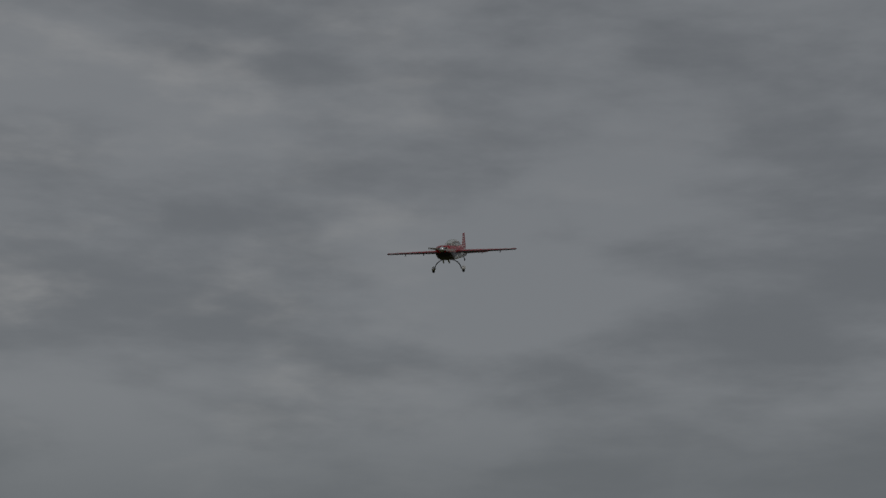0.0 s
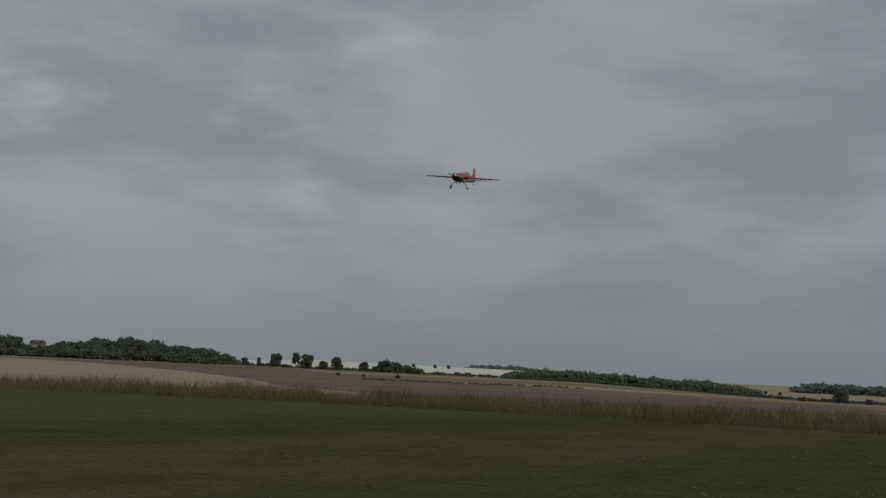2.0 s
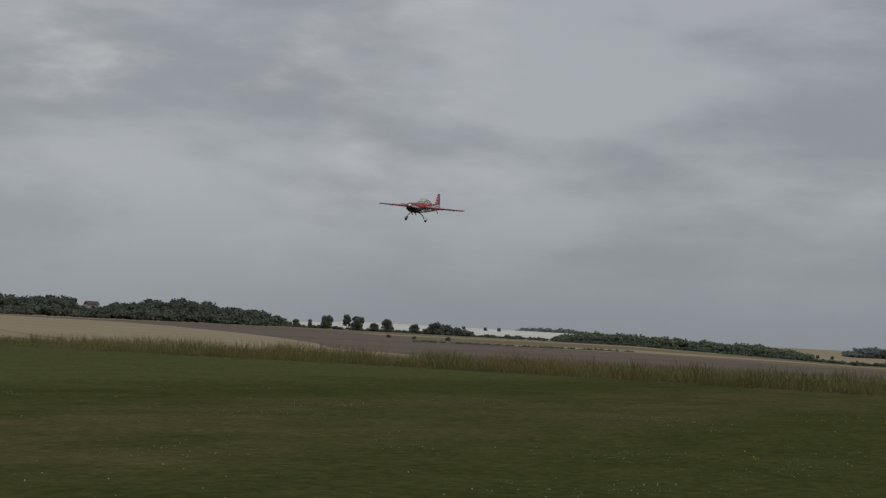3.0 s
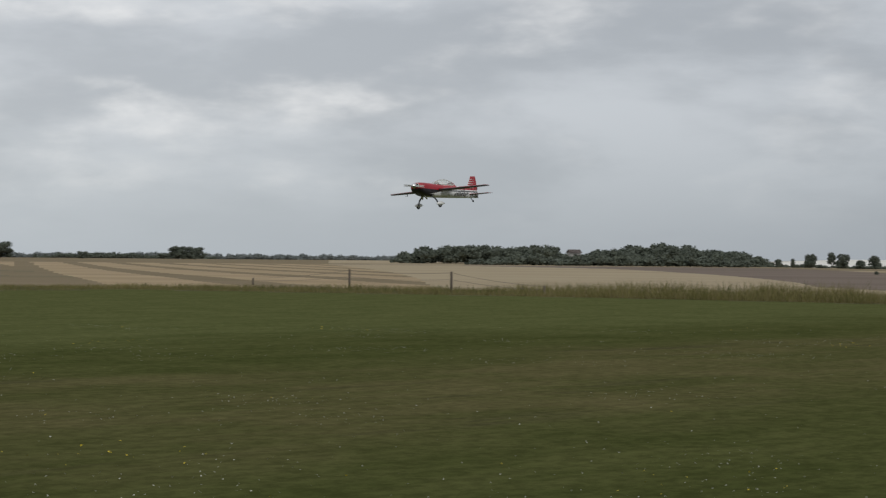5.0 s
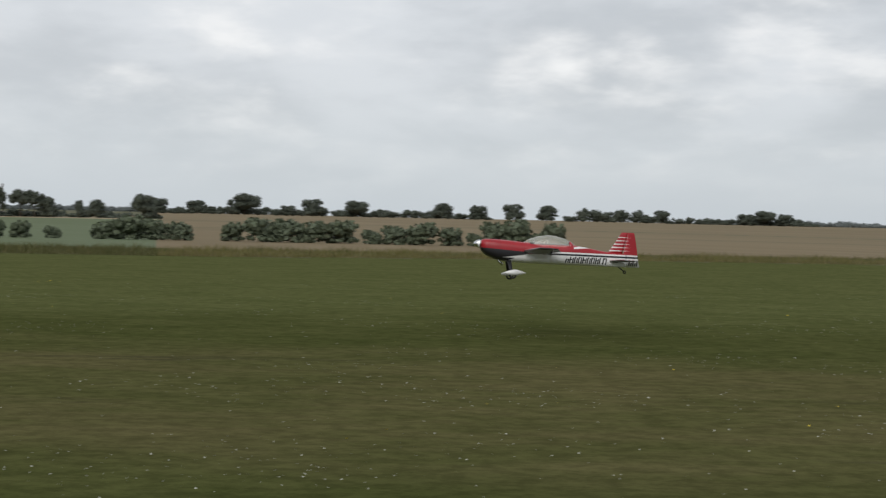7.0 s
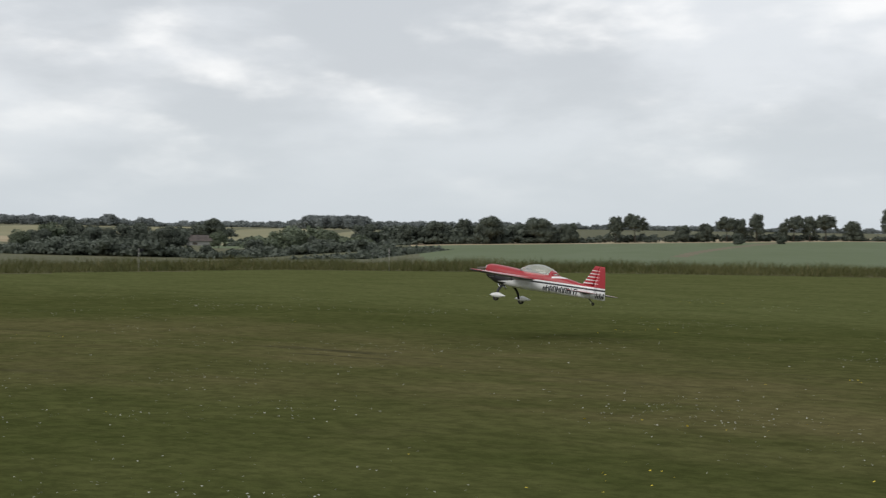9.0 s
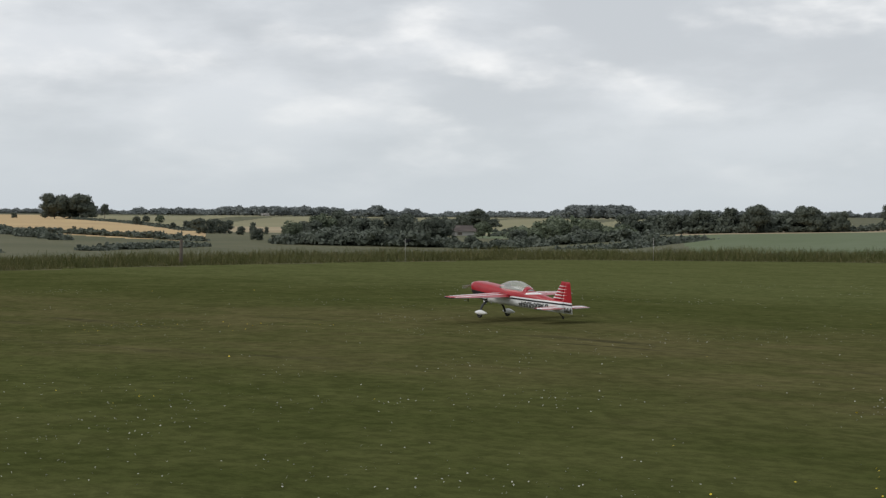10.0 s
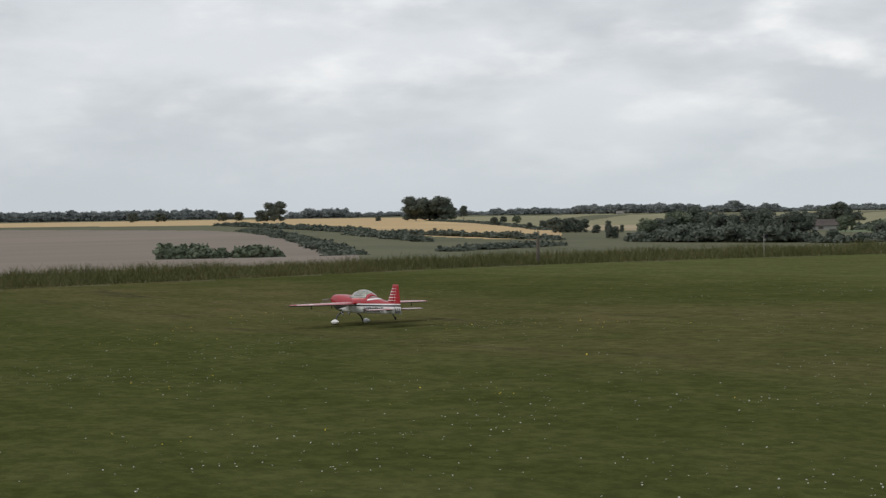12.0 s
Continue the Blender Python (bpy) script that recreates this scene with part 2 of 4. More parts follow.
# ---- ground: one sheet from the turf underfoot to the horizon ----
# angle of the land above the eye's level, by heading and distance
AZ_N = (-30, -14, -6, -3.8, 4, 8, 70, 84, 98, 106, 118, 130, 145)
D_N = (95, 160, 260, 400, 650, 1000, 2200)
LAND = (
    (-0.95, -0.95, -0.85, -0.70, -0.55, -0.35, -0.05),
    (-0.96, -0.62, -0.55, -0.50, -0.45, -0.30, 0.03),
    (-0.96, -0.57, -0.37, -0.22, -0.12, -0.05, 0.06),
    (-0.96, -0.57, -0.37, -0.20, -0.10, 0.20, 0.20),
    (-0.96, -0.57, -0.35, -0.17, -0.03, 0.27, 0.27),
    (-0.96, -0.57, -0.35, -0.17, 0.02, 0.10, 0.12),
    (-0.96, -0.57, -0.35, -0.17, 0.04, 0.07, 0.10),
    (-0.96, -0.60, -0.40, -0.22, -0.05, 0.02, 0.08),
    (-0.96, -0.85, -0.62, -0.50, -0.22, 0.0, 0.16),
    (-1.25, -1.7, -1.5, -0.75, -0.35, 0.00, 0.14),
    (-1.45, -1.8, -1.2, -0.62, -0.20, 0.06, 0.18),
    (-1.65, -1.6, -1.0, -0.42, -0.05, 0.10, 0.18),
    (-1.75, -1.45, -0.8, -0.30, 0.00, 0.10, 0.18))


def edge_of_turf(az):
    return float(np.interp(az, (-30, -16, 10, 30, 50, 70, 88, 105, 120, 137), (58, 60, 74, 86, 72, 61, 62, 62, 56, 47)))


def ground_z(x, y):
    d = math.hypot(x, y)
    az = math.degrees(math.atan2(-x, y))
    if az < -90:
        az += 360
    dip = -0.24 * min(1, max(0, (az - 104) / 24)) * min(1, max(0, (d - 8) / 18)) if 90 < az < 200 else 0.0
    if d < 80:
        return dip
    far = np.interp(math.log(d), [math.log(q) for q in D_N], [np.interp(az, AZ_N, col) for col in zip(*LAND)])
    z = 1.6 + min(d, 2200) * math.tan(radians(float(far)))
    k = min(1, max(0, (d - 80) / 18))
    return dip + (z - dip) * k * k * (3 - 2 * k)


FIELDS = [M_lawn, M_rough, M_stubble, M_pale, M_plough, M_dry, M_crop, M_pasture, M_gold, M_grey, M_track, M_hay, M_sunlit]
LAWN, ROUGH, STUBBLE, PALE, PLOUGH, DRY, CROP, PASTURE, GOLD, GREY, TRACK, HAY, SUNLIT = range(13)


def field(az, d):
    """Which crop or turf lies at a heading and distance."""
    e = edge_of_turf(az)
    if d < e:
        return LAWN
    if d < e + 14 or az < -28 or az > 140:
        return ROUGH
    if az < 72:
        if az > np.interp(d, (100, 200, 500), (30.5, 33, 35)):
            line = abs(d - 300 - (az - 50) * 4) < 5 or abs(d - 170 - (az - 40) * 1.5) < 2
            return PASTURE if line else DRY
        if az > np.interp(d, (95, 520), (18.8, 22.8)):
            p = place(az, d)
            return DRY if d > 520 or (0.83 * p.x + 0.56 * p.y) % 15 < 5.5 else STUBBLE
        if d < np.interp(az, (0, 5, 12.3, 18, 21), (95, 130, 430, 520, 520)):
            return PALE
        if d < np.interp(az, (-17, -2, 2, 6), (170, 260, 340, 540)):
            return PLOUGH
        if d < np.interp(az, (-17, -3, 6), (420, 570, 580)):
            return DRY if int(d / 70 + az * 0.1) % 3 else PALE
        # far strip whose near-white colour stands for sunshine on the field
        if -3.9 < az < 7.5 and 640 < d < 1150:
            return SUNLIT
        return PALE if d > 760 or az > -3 else PASTURE
    if az < 99 + (d - 90) * 0.002:
        if d < 390:
            if 118 < d and abs(az - np.interp(d, (125, 240, 390), (89.7, 88.0, 86.0))) < 0.28:
                return TRACK
            return CROP
        return PALE if d < 560 else PASTURE
    if az < 116.8:
        if d > 600:
            return HAY if int(az * 0.7 + d * 0.004) % 3 else PASTURE
        if az < 107.2 and d > 420:
            return CROP if int(d / 60) % 2 else HAY
        return PALE if az > 112 and 470 < d < 600 else PASTURE
    if d > 1080:
        return PASTURE
    low = np.interp(az, (117.0, 119.4, 121.5, 123.5, 125.5, 127.5, 129.4, 137), (345, 355, 380, 415, 480, 560, 615, 640))
    high = np.interp(az, (117.0, 119.4, 121.4, 121.7), (470, 615, 780, 1080))
    if low < d < high:
        return GOLD
    if d >= high:
        return HAY
    if az > 124.3 and d < np.interp(az, (124.3, 126.5, 129.4, 137), (190, 330, 480, 560)):
        return GREY
    return PASTURE


def make_ground():
    az = np.concatenate([np.arange(-180, -32, 4.0), np.arange(-32, 142, 0.17), np.arange(142, 180, 4.0), [180.0]])
    rings = np.concatenate([[2.0, 5, 8, 12, 17, 23, 30, 37, 44], np.arange(46, 100, 2.0), 100 * 1.022 ** np.arange(1, 178)])
    verts, faces, index = [(0, 0, 0)], [], []
    n = len(az)
    for r in rings:
        for a in az:
            p = place(a, r)
            verts.append((p.x, p.y, ground_z(p.x, p.y)))
    mid_a = list((az[:-1] + az[1:]) / 2)
    for j in range(n - 1):
        faces.append((0, 1 + j + 1, 1 + j))
        index.append(LAWN)
    for i in range(len(rings) - 1):
        r = (rings[i] + rings[i + 1]) / 2
        for j in range(n - 1):
            k = 1 + i * n + j
            faces.append((k, k + 1, k + n + 1, k + n))
            index.append(field(mid_a[j], r) if -32 < mid_a[j] < 142 else (LAWN if r < 60 else DRY))
    ob = mesh_object("ground", verts, faces, FIELDS, smooth=True, index=index)
    return tagged(ob, "mown green airfield turf running out to farm fields", "ground", kind="structure")


make_ground()


# ---- trees, hedges and woods ----


def leaf_cloud(lumps, per_area, size, seed):
    """Small leaf clumps over a set of lumps (x, y, z, rx, ry, rz): arrays of vertices and faces."""
    r = np.random.default_rng(seed)
    vs, fs, k = [], [], 0
    for x, y, z, rx, ry, rz in lumps:
        area = 4 * math.pi * ((rx * ry) ** 1.6 / 3 + (rx * rz) ** 1.6 / 3 + (ry * rz) ** 1.6 / 3) ** (1 / 1.6)
        n = max(10, int(area * per_area))
        u = r.normal(size=(n, 3))
        u /= np.linalg.norm(u, axis=1)[:, None]
        u[:, 2] = np.where(u[:, 2] < -0.55, -u[:, 2] * 0.6, u[:, 2])
        rad = r.uniform(0.8, 1.12, n)[:, None]
        c = np.array([x, y, z]) + u * rad * np.array([rx, ry, rz])
        nrm = u + r.normal(size=(n, 3)) * 0.7
        nrm /= np.linalg.norm(nrm, axis=1)[:, None]
        t1 = np.cross(nrm, r.normal(size=(n, 3)))
        t1 /= np.linalg.norm(t1, axis=1)[:, None] + 1e-9
        t2 = np.cross(nrm, t1)
        s = size * r.uniform(0.55, 1.3, n)[:, None]
        bulge = nrm * s * 0.15
        quad = np.stack([c - t1 * s, c - t2 * s * 0.8 + bulge, c + t1 * s, c + t2 * s * 0.8 + bulge * 0.4], axis=1)
        vs.append(quad.reshape(-1, 3))
        fs.append(np.arange(k, k + 4 * n).reshape(-1, 4))
        k += 4 * n
    return vs, fs, k


BALL = None


def solid_lumps(lumps, shrink, start, seed):
    """Dark inner bodies of the lumps, so that a crown has depth and only ragged gaps."""
    global BALL
    if BALL is None:
        bm = bmesh.new()
        bmesh.ops.create_icosphere(bm, subdivisions=1, radius=1)
        BALL = (np.array([v.co[:] for v in bm.verts]), np.array([[v.index for v in f.verts] for f in bm.faces]))
        bm.free()
    r = np.random.default_rng(seed)
    vs, fs, k = [], [], start
    for x, y, z, rx, ry, rz in lumps:
        v = BALL[0] * (1 + r.normal(size=(len(BALL[0]), 1)) * 0.08)
        vs.append(v * np.array([rx, ry, rz]) * shrink + np.array([x, y, z]))
        fs.append(BALL[1] + k)
        k += len(BALL[0])
    return vs, fs


def crown_mesh(name, lumps, per_area, size, mat, parent=None, seed=1):
    vs, fs, k = leaf_cloud(lumps, per_area, size, seed)
    v2, f2 = solid_lumps(lumps, 0.80, k, seed + 1)
    return mesh_object(name, np.concatenate(vs + v2).tolist(), [f for a in fs for f in a.tolist()] + [f for a in f2 for f in a.tolist()], mat, parent)


def limb(bm, a, b, r0, r1, n=7):
    a, b = Vector(a), Vector(b)
    q = (b - a).to_track_quat('Z', 'Y').to_matrix()
    ring = []
    for p, r in ((a, r0), (a.lerp(b, 0.5) + Vector((r0 * 0.3, 0, 0)), (r0 + r1) / 2), (b, r1)):
        ring.append([bm.verts.new(p + q @ Vector((math.cos(t) * r, math.sin(t) * r, 0))) for t in np.linspace(0, 2 * math.pi, n, endpoint=False)])
    for i in range(2):
        for j in range(n):
            bm.faces.new((ring[i][j], ring[i][(j + 1) % n], ring[i + 1][(j + 1) % n], ring[i + 1][j]))
    bm.faces.new(ring[2])


def make_tree(name, height, width, seed, mat, label, bare=0.22, lumps_n=11, open_=0.0):
    """A tapered trunk with limbs, under a crown of lumps covered in leaf clumps."""
    r = random.Random(seed)
    root = new(name)
    bm = bmesh.new()
    limb(bm, (0, 0, -0.3), (0.1, 0, height * (bare + 0.25)), height * 0.024, height * 0.012)
    lumps = [(0, 0, height * (0.52 + bare * 0.4), width * 0.36, width * 0.36, height * (0.42 - bare * 0.5))]
    for i in range(lumps_n):
        a = i * 2.4 + r.uniform(-0.4, 0.4)
        h = r.uniform(bare + 0.12, 0.88)
        w = math.sqrt(max(0.05, 1 - ((h - 0.45) / 0.6) ** 2)) * width * 0.34 * r.uniform(0.8, 1.05)
        s = width * r.uniform(0.15, 0.22) * (1 - open_ * 0.3)
        c = (math.cos(a) * w, math.sin(a) * w, h * height)
        lumps.append((*c, s, s, s * r.uniform(0.7, 1.0) * min(1.6, height / width)))
        if i % 2 == 0:
            limb(bm, (0, 0, height * (bare + 0.02 * i)), (c[0] * 0.8, c[1] * 0.8, c[2] * 0.92), height * 0.007, height * 0.003, 5)
    for i in range(20):
        a, h = r.uniform(0, 6.283), r.uniform(bare + 0.1, 0.95)
        w = math.sqrt(max(0.03, 1 - ((h - 0.45) / 0.56) ** 2)) * width * 0.44 * r.uniform(0.8, 1.05)
        s = width * r.uniform(0.06, 0.115)
        lumps.append((math.cos(a) * w, math.sin(a) * w, h * height, s, s, s * r.uniform(0.7, 1.1)))
    part("trunk", bm, M_bark, root)
    crown_mesh("crown", lumps, 3.6, 0.29, mat, root, seed)
    return tagged(root, label, "tree")


PROTO = {
    "oak": make_tree("tree", 10, 12.5, 3, M_leaf, "broad dark green oak with a domed crown", 0.03, 14),
    "round": make_tree("tree", 9, 9.5, 5, M_leaf, "rounded dark green field tree with a short trunk", 0.06, 12),
    "tall": make_tree("tree", 12, 8, 8, M_leaf, "tall dark green tree with an uneven crown", 0.22, 12),
    "low": make_tree("tree", 6, 8, 11, M_leaf, "low spreading dark tree in a field hedge", 0.03, 10),
    "pale": make_tree("tree", 9, 9, 14, M_leaf_light, "paler green bushy tree in the valley", 0.08, 11),
    "open": make_tree("tree", 11, 11, 17, M_leaf, "open-crowned tree with sky showing between its limbs", 0.34, 9, 1.0),
    "cone": make_tree("tree", 10, 5.5, 21, M_leaf, "narrow pointed dark green tree", 0.06, 12),
    "bush": make_tree("bush", 3.2, 4.6, 25, M_leaf_light, "dense dark green hawthorn bush beside the fence", 0.0, 12),
}
USED = set()


def plant(kind, az, d, height, wide=1.0, group="", label="", sink=0.2):
    """One tree of a kind at a heading and distance, to a height in metres."""
    p = place(az, d)
    base = {"oak": 10, "round": 9, "tall": 12, "low": 6, "pale": 9, "open": 11, "cone": 10, "bush": 3.2}[kind]
    s = height / base * (0.94 + 0.12 * ((az * 7.3) % 1))
    m = pose(p.x, p.y, ground_z(p.x, p.y) - sink, 0, 0, (az * 97 + d) % 360)
    ob = PROTO[kind]
    if kind in USED:
        ob = copy_thing(ob, m)
    else:
        USED.add(kind)
        ob.matrix_basis = m
    ob.scale = (s * wide, s * wide, s)
    if group:
        tagged(ob, group=group)
    if label:
        tagged(ob, label)
    return ob


def wood(name, az0, az1, d, height, depth, mat, label, seed, step=5.0, uneven=0.3, leaf=0.62, dens=0.9):
    """A belt of trees between two headings: trunks merged under a lumpy canopy."""
    r = random.Random(seed)
    lumps = []
    length = abs(az1 - az0) * math.pi / 180 * (sum(d) / 2 if isinstance(d, tuple) else d)
    if isinstance(d, tuple):
        length = math.hypot(length, d[1] - d[0])
    n = max(3, int(length / step))
    rows = max(1, int(depth / step))
    for i in range(n):
        for j in range(rows):
            a = az0 + (az1 - az0) * (i + r.uniform(0.1, 0.9)) / n
            dd = d if not isinstance(d, tuple) else d[0] + (d[1] - d[0]) * (a - az0) / (az1 - az0)
            q = dd + j * step + r.uniform(-1, 1) * step * 0.4
            taper = min(1, 0.55 + 0.9 * min(i, n - 1 - i) / max(1, n) * 4)
            h = height * r.uniform(1 - uneven, 1.0) * taper
            p = place(a, q)
            z = ground_z(p.x, p.y)
            w = step * r.uniform(0.55, 0.85)
            lumps.append((p.x, p.y, z + h * 0.62, w, w, h * 0.40))
            for _ in range(3):
                q_ = w * r.uniform(0.25, 0.45)
                lumps.append((p.x + r.uniform(-0.8, 0.8) * w, p.y + r.uniform(-0.8, 0.8) * w, z + h * r.uniform(0.6, 0.98), q_, q_, q_ * 0.8))
            lumps.append((p.x + r.uniform(-2, 2), p.y + r.uniform(-2, 2), z + h * 0.28, w * 1.05, w * 1.05, h * 0.32))
    ob = crown_mesh(name, lumps, dens * 1.15, leaf * 0.85, mat, None, seed)
    return tagged(ob, label, "trees", kind="stuff")


DW = "dark green belt of mixed woodland along the field edge"
DH = "dark uneven field hedge between farm fields"
FW = "distant woodland on the skyline, leaves tinted blue-grey for haze"
# wood and spaced trees beyond the ploughed field
wood("woodland", 19.9, 13.9, 620, 7.0, 30, M_leaf, DW, 31, 6, 0.22)
wood("woodland", 16.0, 13.9, 600, 7.6, 24, M_leaf, DW, 40, 6, 0.2)
wood("woodland", 13.5, 7.0, 600, 6.4, 30, M_leaf, DW, 32, 6, 0.3)
wood("woodland", 12.4, 8.7, 606, 8.0, 20, M_leaf, DW, 45, 6, 0.2)
wood("woodland", 17.4, 7.4, 565, 3.4, 10, M_leaf, DW, 38, 5)
for az, h, k in ((6.35, 3.2, "round"), (5.85, 3.4, "cone"), (5.24, 5.4, "round"), (4.5, 5.6, "tall"), (4.1, 5.2, "round"), (3.5, 3.0, "low"),
                 (2.99, 4.8, "round"), (2.0, 3.4, "low"), (1.35, 4.2, "round")):
    plant(k, az, 590, h + 0.2, 0.9, "spaced trees beyond the ploughed field")
wood("hedge", 1.7, -0.25, 590, 4.4, 8, M_leaf, DW, 33, 4.5)
wood("hedge", 7.0, 0.2, 600, 0.9, 3, M_leaf, DH, 34, 3, 0.4, 0.42, 1.7)
wood("hedge", 0.2, -3.6, 600, 1.0, 3, M_leaf, DH, 35, 3, 0.4, 0.42, 1.7)
wood("woodland", -3.4, -12.2, 640, 3.8, 30, M_leaf_light, "grey-green wood on a falling slope", 36, 6, 0.25, 0.6, 0.8)
wood("woodland", -2.0, -4.2, 1060, 1.4, 30, M_leaf_haze, FW, 48, 8, 0.2, 0.8, 0.5)
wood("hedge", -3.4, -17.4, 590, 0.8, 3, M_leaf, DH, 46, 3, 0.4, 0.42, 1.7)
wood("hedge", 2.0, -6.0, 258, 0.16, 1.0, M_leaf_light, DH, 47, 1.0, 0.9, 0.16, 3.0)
wood("woodland", -13.6, -17.5, 1300, 7.5, 40, M_leaf_haze, FW, 37, 10, 0.2, 0.9, 0.45)
for az, d, h in ((2.95, 330, 0.8), (2.0, 325, 0.7), (0.75, 320, 0.9), (-15.24, 420, 3.2), (-16.2, 430, 1.6), (-13.9, 430, 1.2)):
    plant("low", az, d, h)
for az in (0.2, -0.6, -1.1, -12.6, -13.1):
    plant("round", az, 900, 2.2, 1.0)
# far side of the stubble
wood("woodland", 52, 19.4, 1150, 3.0, 20, M_leaf_haze, FW, 41, 9, 0.6, 0.8, 0.5)
wood("woodland", 33.0, 26.9, 1100, 3.6, 12, M_leaf, DW, 49, 7, 0.6, 0.7, 0.6)
for az, h, k in ((28.2, 7, "low"), (27.6, 7, "low"), (34.45, 9.5, "oak"), (38.26, 7.0, "round"), (40.27, 7.5, "round"), (43.7, 12, "oak"),
                 (42.7, 7, "low"), (49.93, 8.5, "oak"), (49.2, 7.5, "round"), (50.6, 6.5, "low"), (53.62, 8, "round"), (57.8, 9, "round"), (59.02, 9.5, "round"), (60.3, 9, "round"),
                 (61.66, 10, "round"), (64.8, 10, "oak"), (66.4, 10, "round"), (68.9, 11.5, "oak"), (67.3, 6, "low"), (70.6, 8, "oak"), (72.0, 9, "round"), (31.6, 4, "low"), (36.4, 4, "low")):
    plant(k, az, 900, h * 1.0, 1.3, "round trees along the far field edge")
wood("hedge", 57.2, 53.8, 905, 7.5, 8, M_leaf, DW, 42, 6)
wood("hedge", 53.4, 48, 905, 4.5, 6, M_leaf, DH, 43, 5, 0.4, 0.42, 1.7)
wood("hedge", 72, 60, 915, 5.0, 6, M_leaf, DH, 44, 5, 0.4, 0.42, 1.7)
# hawthorn bushes on the fence line
for az, h, w in ((69.3, 1.3, 1.0), (68.2, 1.6, 1.4), (67.3, 1.7, 1.2), (66.4, 1.5, 1.2), (65.35, 1.75, 1.25), (63.4, 1.3, 1.2), (62.4, 1.6, 1.2), (61.3, 1.3, 1.2),
                 (59.7, 1.7, 1.0), (59.0, 1.9, 1.1), (57.5, 1.7, 0.9), (58.2, 1.0, 1.2), (60.4, 0.9, 1.1), (64.2, 1.0, 1.2), (77.65, 1.35, 0.9), (76.8, 1.4, 1.0), (75.7, 1.0, 1.2),
                 (73.9, 1.5, 1.2), (73.0, 1.9, 1.3), (72.1, 1.8, 1.2), (71.2, 1.5, 1.2)):
    plant("bush", az, 101, h * (0.95 if az < 70 else 0.8), w * 0.85, "bushes along the fence", sink=0.05)
# tree row beyond the green crop
for az, h, k in ((96.69, 5.2, "oak"), (94.7, 5.0, "oak"), (93.75, 4.2, "low"), (92.04, 5.0, "round"), (91.34, 5.6, "open"), (89.63, 3.6, "low"), (88.83, 3.8, "low"), (88.03, 5.0, "open"), (87.54, 4.8, "round"),
                 (86.98, 5.2, "round"), (86.04, 4.0, "cone"), (85.67, 5.2, "open"), (85.11, 5.0, "round"), (84.55, 5.4, "open"), (83.57, 4.2, "low"), (82.34, 6.4, "tall"), (81.67, 7.2, "oak"), (81.16, 7.0, "oak"),
                 (79.78, 4.0, "cone"), (79.33, 5.8, "oak"), (78.87, 5.6, "round"), (78.04, 5.5, "open"), (77.58, 5.7, "tall"), (76.81, 5.2, "open"), (76.33, 5.4, "open"), (75.85, 4.0, "low"), (74.79, 3.4, "cone"),
                 (74.21, 3.6, "low"), (72.48, 5, "oak")):
    k = {"round": "tall", "low": "round"}.get(k, k)
    plant(k, az, 420, h * 1.38, 0.92, "tree row beyond the green crop")
for az, d, h in ((87.63, 330, 2.6), (86.1, 335, 2.0)):
    plant("round", az, d, h)
wood("hedge", 100.5, 83, 425, 2.0, 4, M_leaf, DH, 51, 3.2, 0.4, 0.42, 1.7)
wood("hedge", 83, 72, 425, 1.6, 4, M_leaf, DH, 52, 3.2, 0.4, 0.42, 1.7)
# valley: dark wood below the crop, paler trees and meadows behind it
wood("woodland", 101.6, 93.8, 430, 5.0, 16, M_leaf, DW, 53, 5, 0.35)
for az, h, k in ((101.3, 6.0, "oak"), (99.7, 5.6, "round"), (98.6, 6.2, "oak"), (97.6, 7.0, "tall"), (96.7, 7.0, "oak"), (94.9, 6.8, "oak"), (94.0, 4.6, "round")):
    plant(k, az, 428, h, 1.0, "large trees rising from the valley wood")
wood("woodland", 103.95, 100.8, 1200, 10.0, 70, M_leaf_haze, "flat-topped wood crowning a far hill, leaves tinted for haze", 54, 9, 0.08, 0.8, 0.5)
wood("woodland", 100.9, 98.2, 1250, 5.0, 40, M_leaf_haze, FW, 66, 9, 0.3, 0.8, 0.5)
wood("woodland", 114.0, 107.9, 330, 3.6, 18, M_leaf, "dark tangled wood filling the valley", 55, 4.5, 0.4, 0.5, 1.3)
wood("woodland", 112.9, 108.0, 352, 5.2, 12, M_leaf, "dark tangled wood filling the valley", 68, 5, 0.3, 0.5, 1.3)
wood("woodland", 105.6, 100.6, 335, 2.6, 12, M_leaf, "dark tangled wood filling the valley", 65, 4.5, 0.6, 0.5, 1.3)
wood("hedge", 106.5, 98.6, (170, 235), 0.8, 5, M_leaf, DH, 80, 2.4, 0.5, 0.42, 1.7)
wood("woodland", 107.8, 104.2, 330, 1.8, 8, M_leaf, "low scrub along the valley floor", 69, 4, 0.5, 0.45, 1.5)
wood("woodland", 105.2, 101.4, 400, 5.4, 18, M_leaf_light, "paler green trees standing in the valley", 56, 6, 0.45)
for az, d, h, k in ((113.6, 345, 5.4, "pale"), (113.0, 350, 4.8, "oak"), (112.5, 352, 7.2, "pale"), (111.9, 356, 7.2, "tall"), (111.3, 350, 6.2, "oak"), (110.5, 345, 5.6, "tall"),
                    (109.7, 348, 6.6, "oak"), (108.9, 345, 5.6, "round"), (108.3, 342, 6.4, "oak"), (106.6, 420, 5.2, "pale"), (107.0, 330, 3.2, "round"), (105.3, 340, 3.6, "low"),
                    (104.7, 345, 4.0, "pale"), (103.9, 350, 5.2, "pale"), (103.2, 350, 4.2, "cone"), (102.6, 360, 5.0, "pale")):
    plant(k, az, d, h, 1.0, "trees standing in the valley wood")
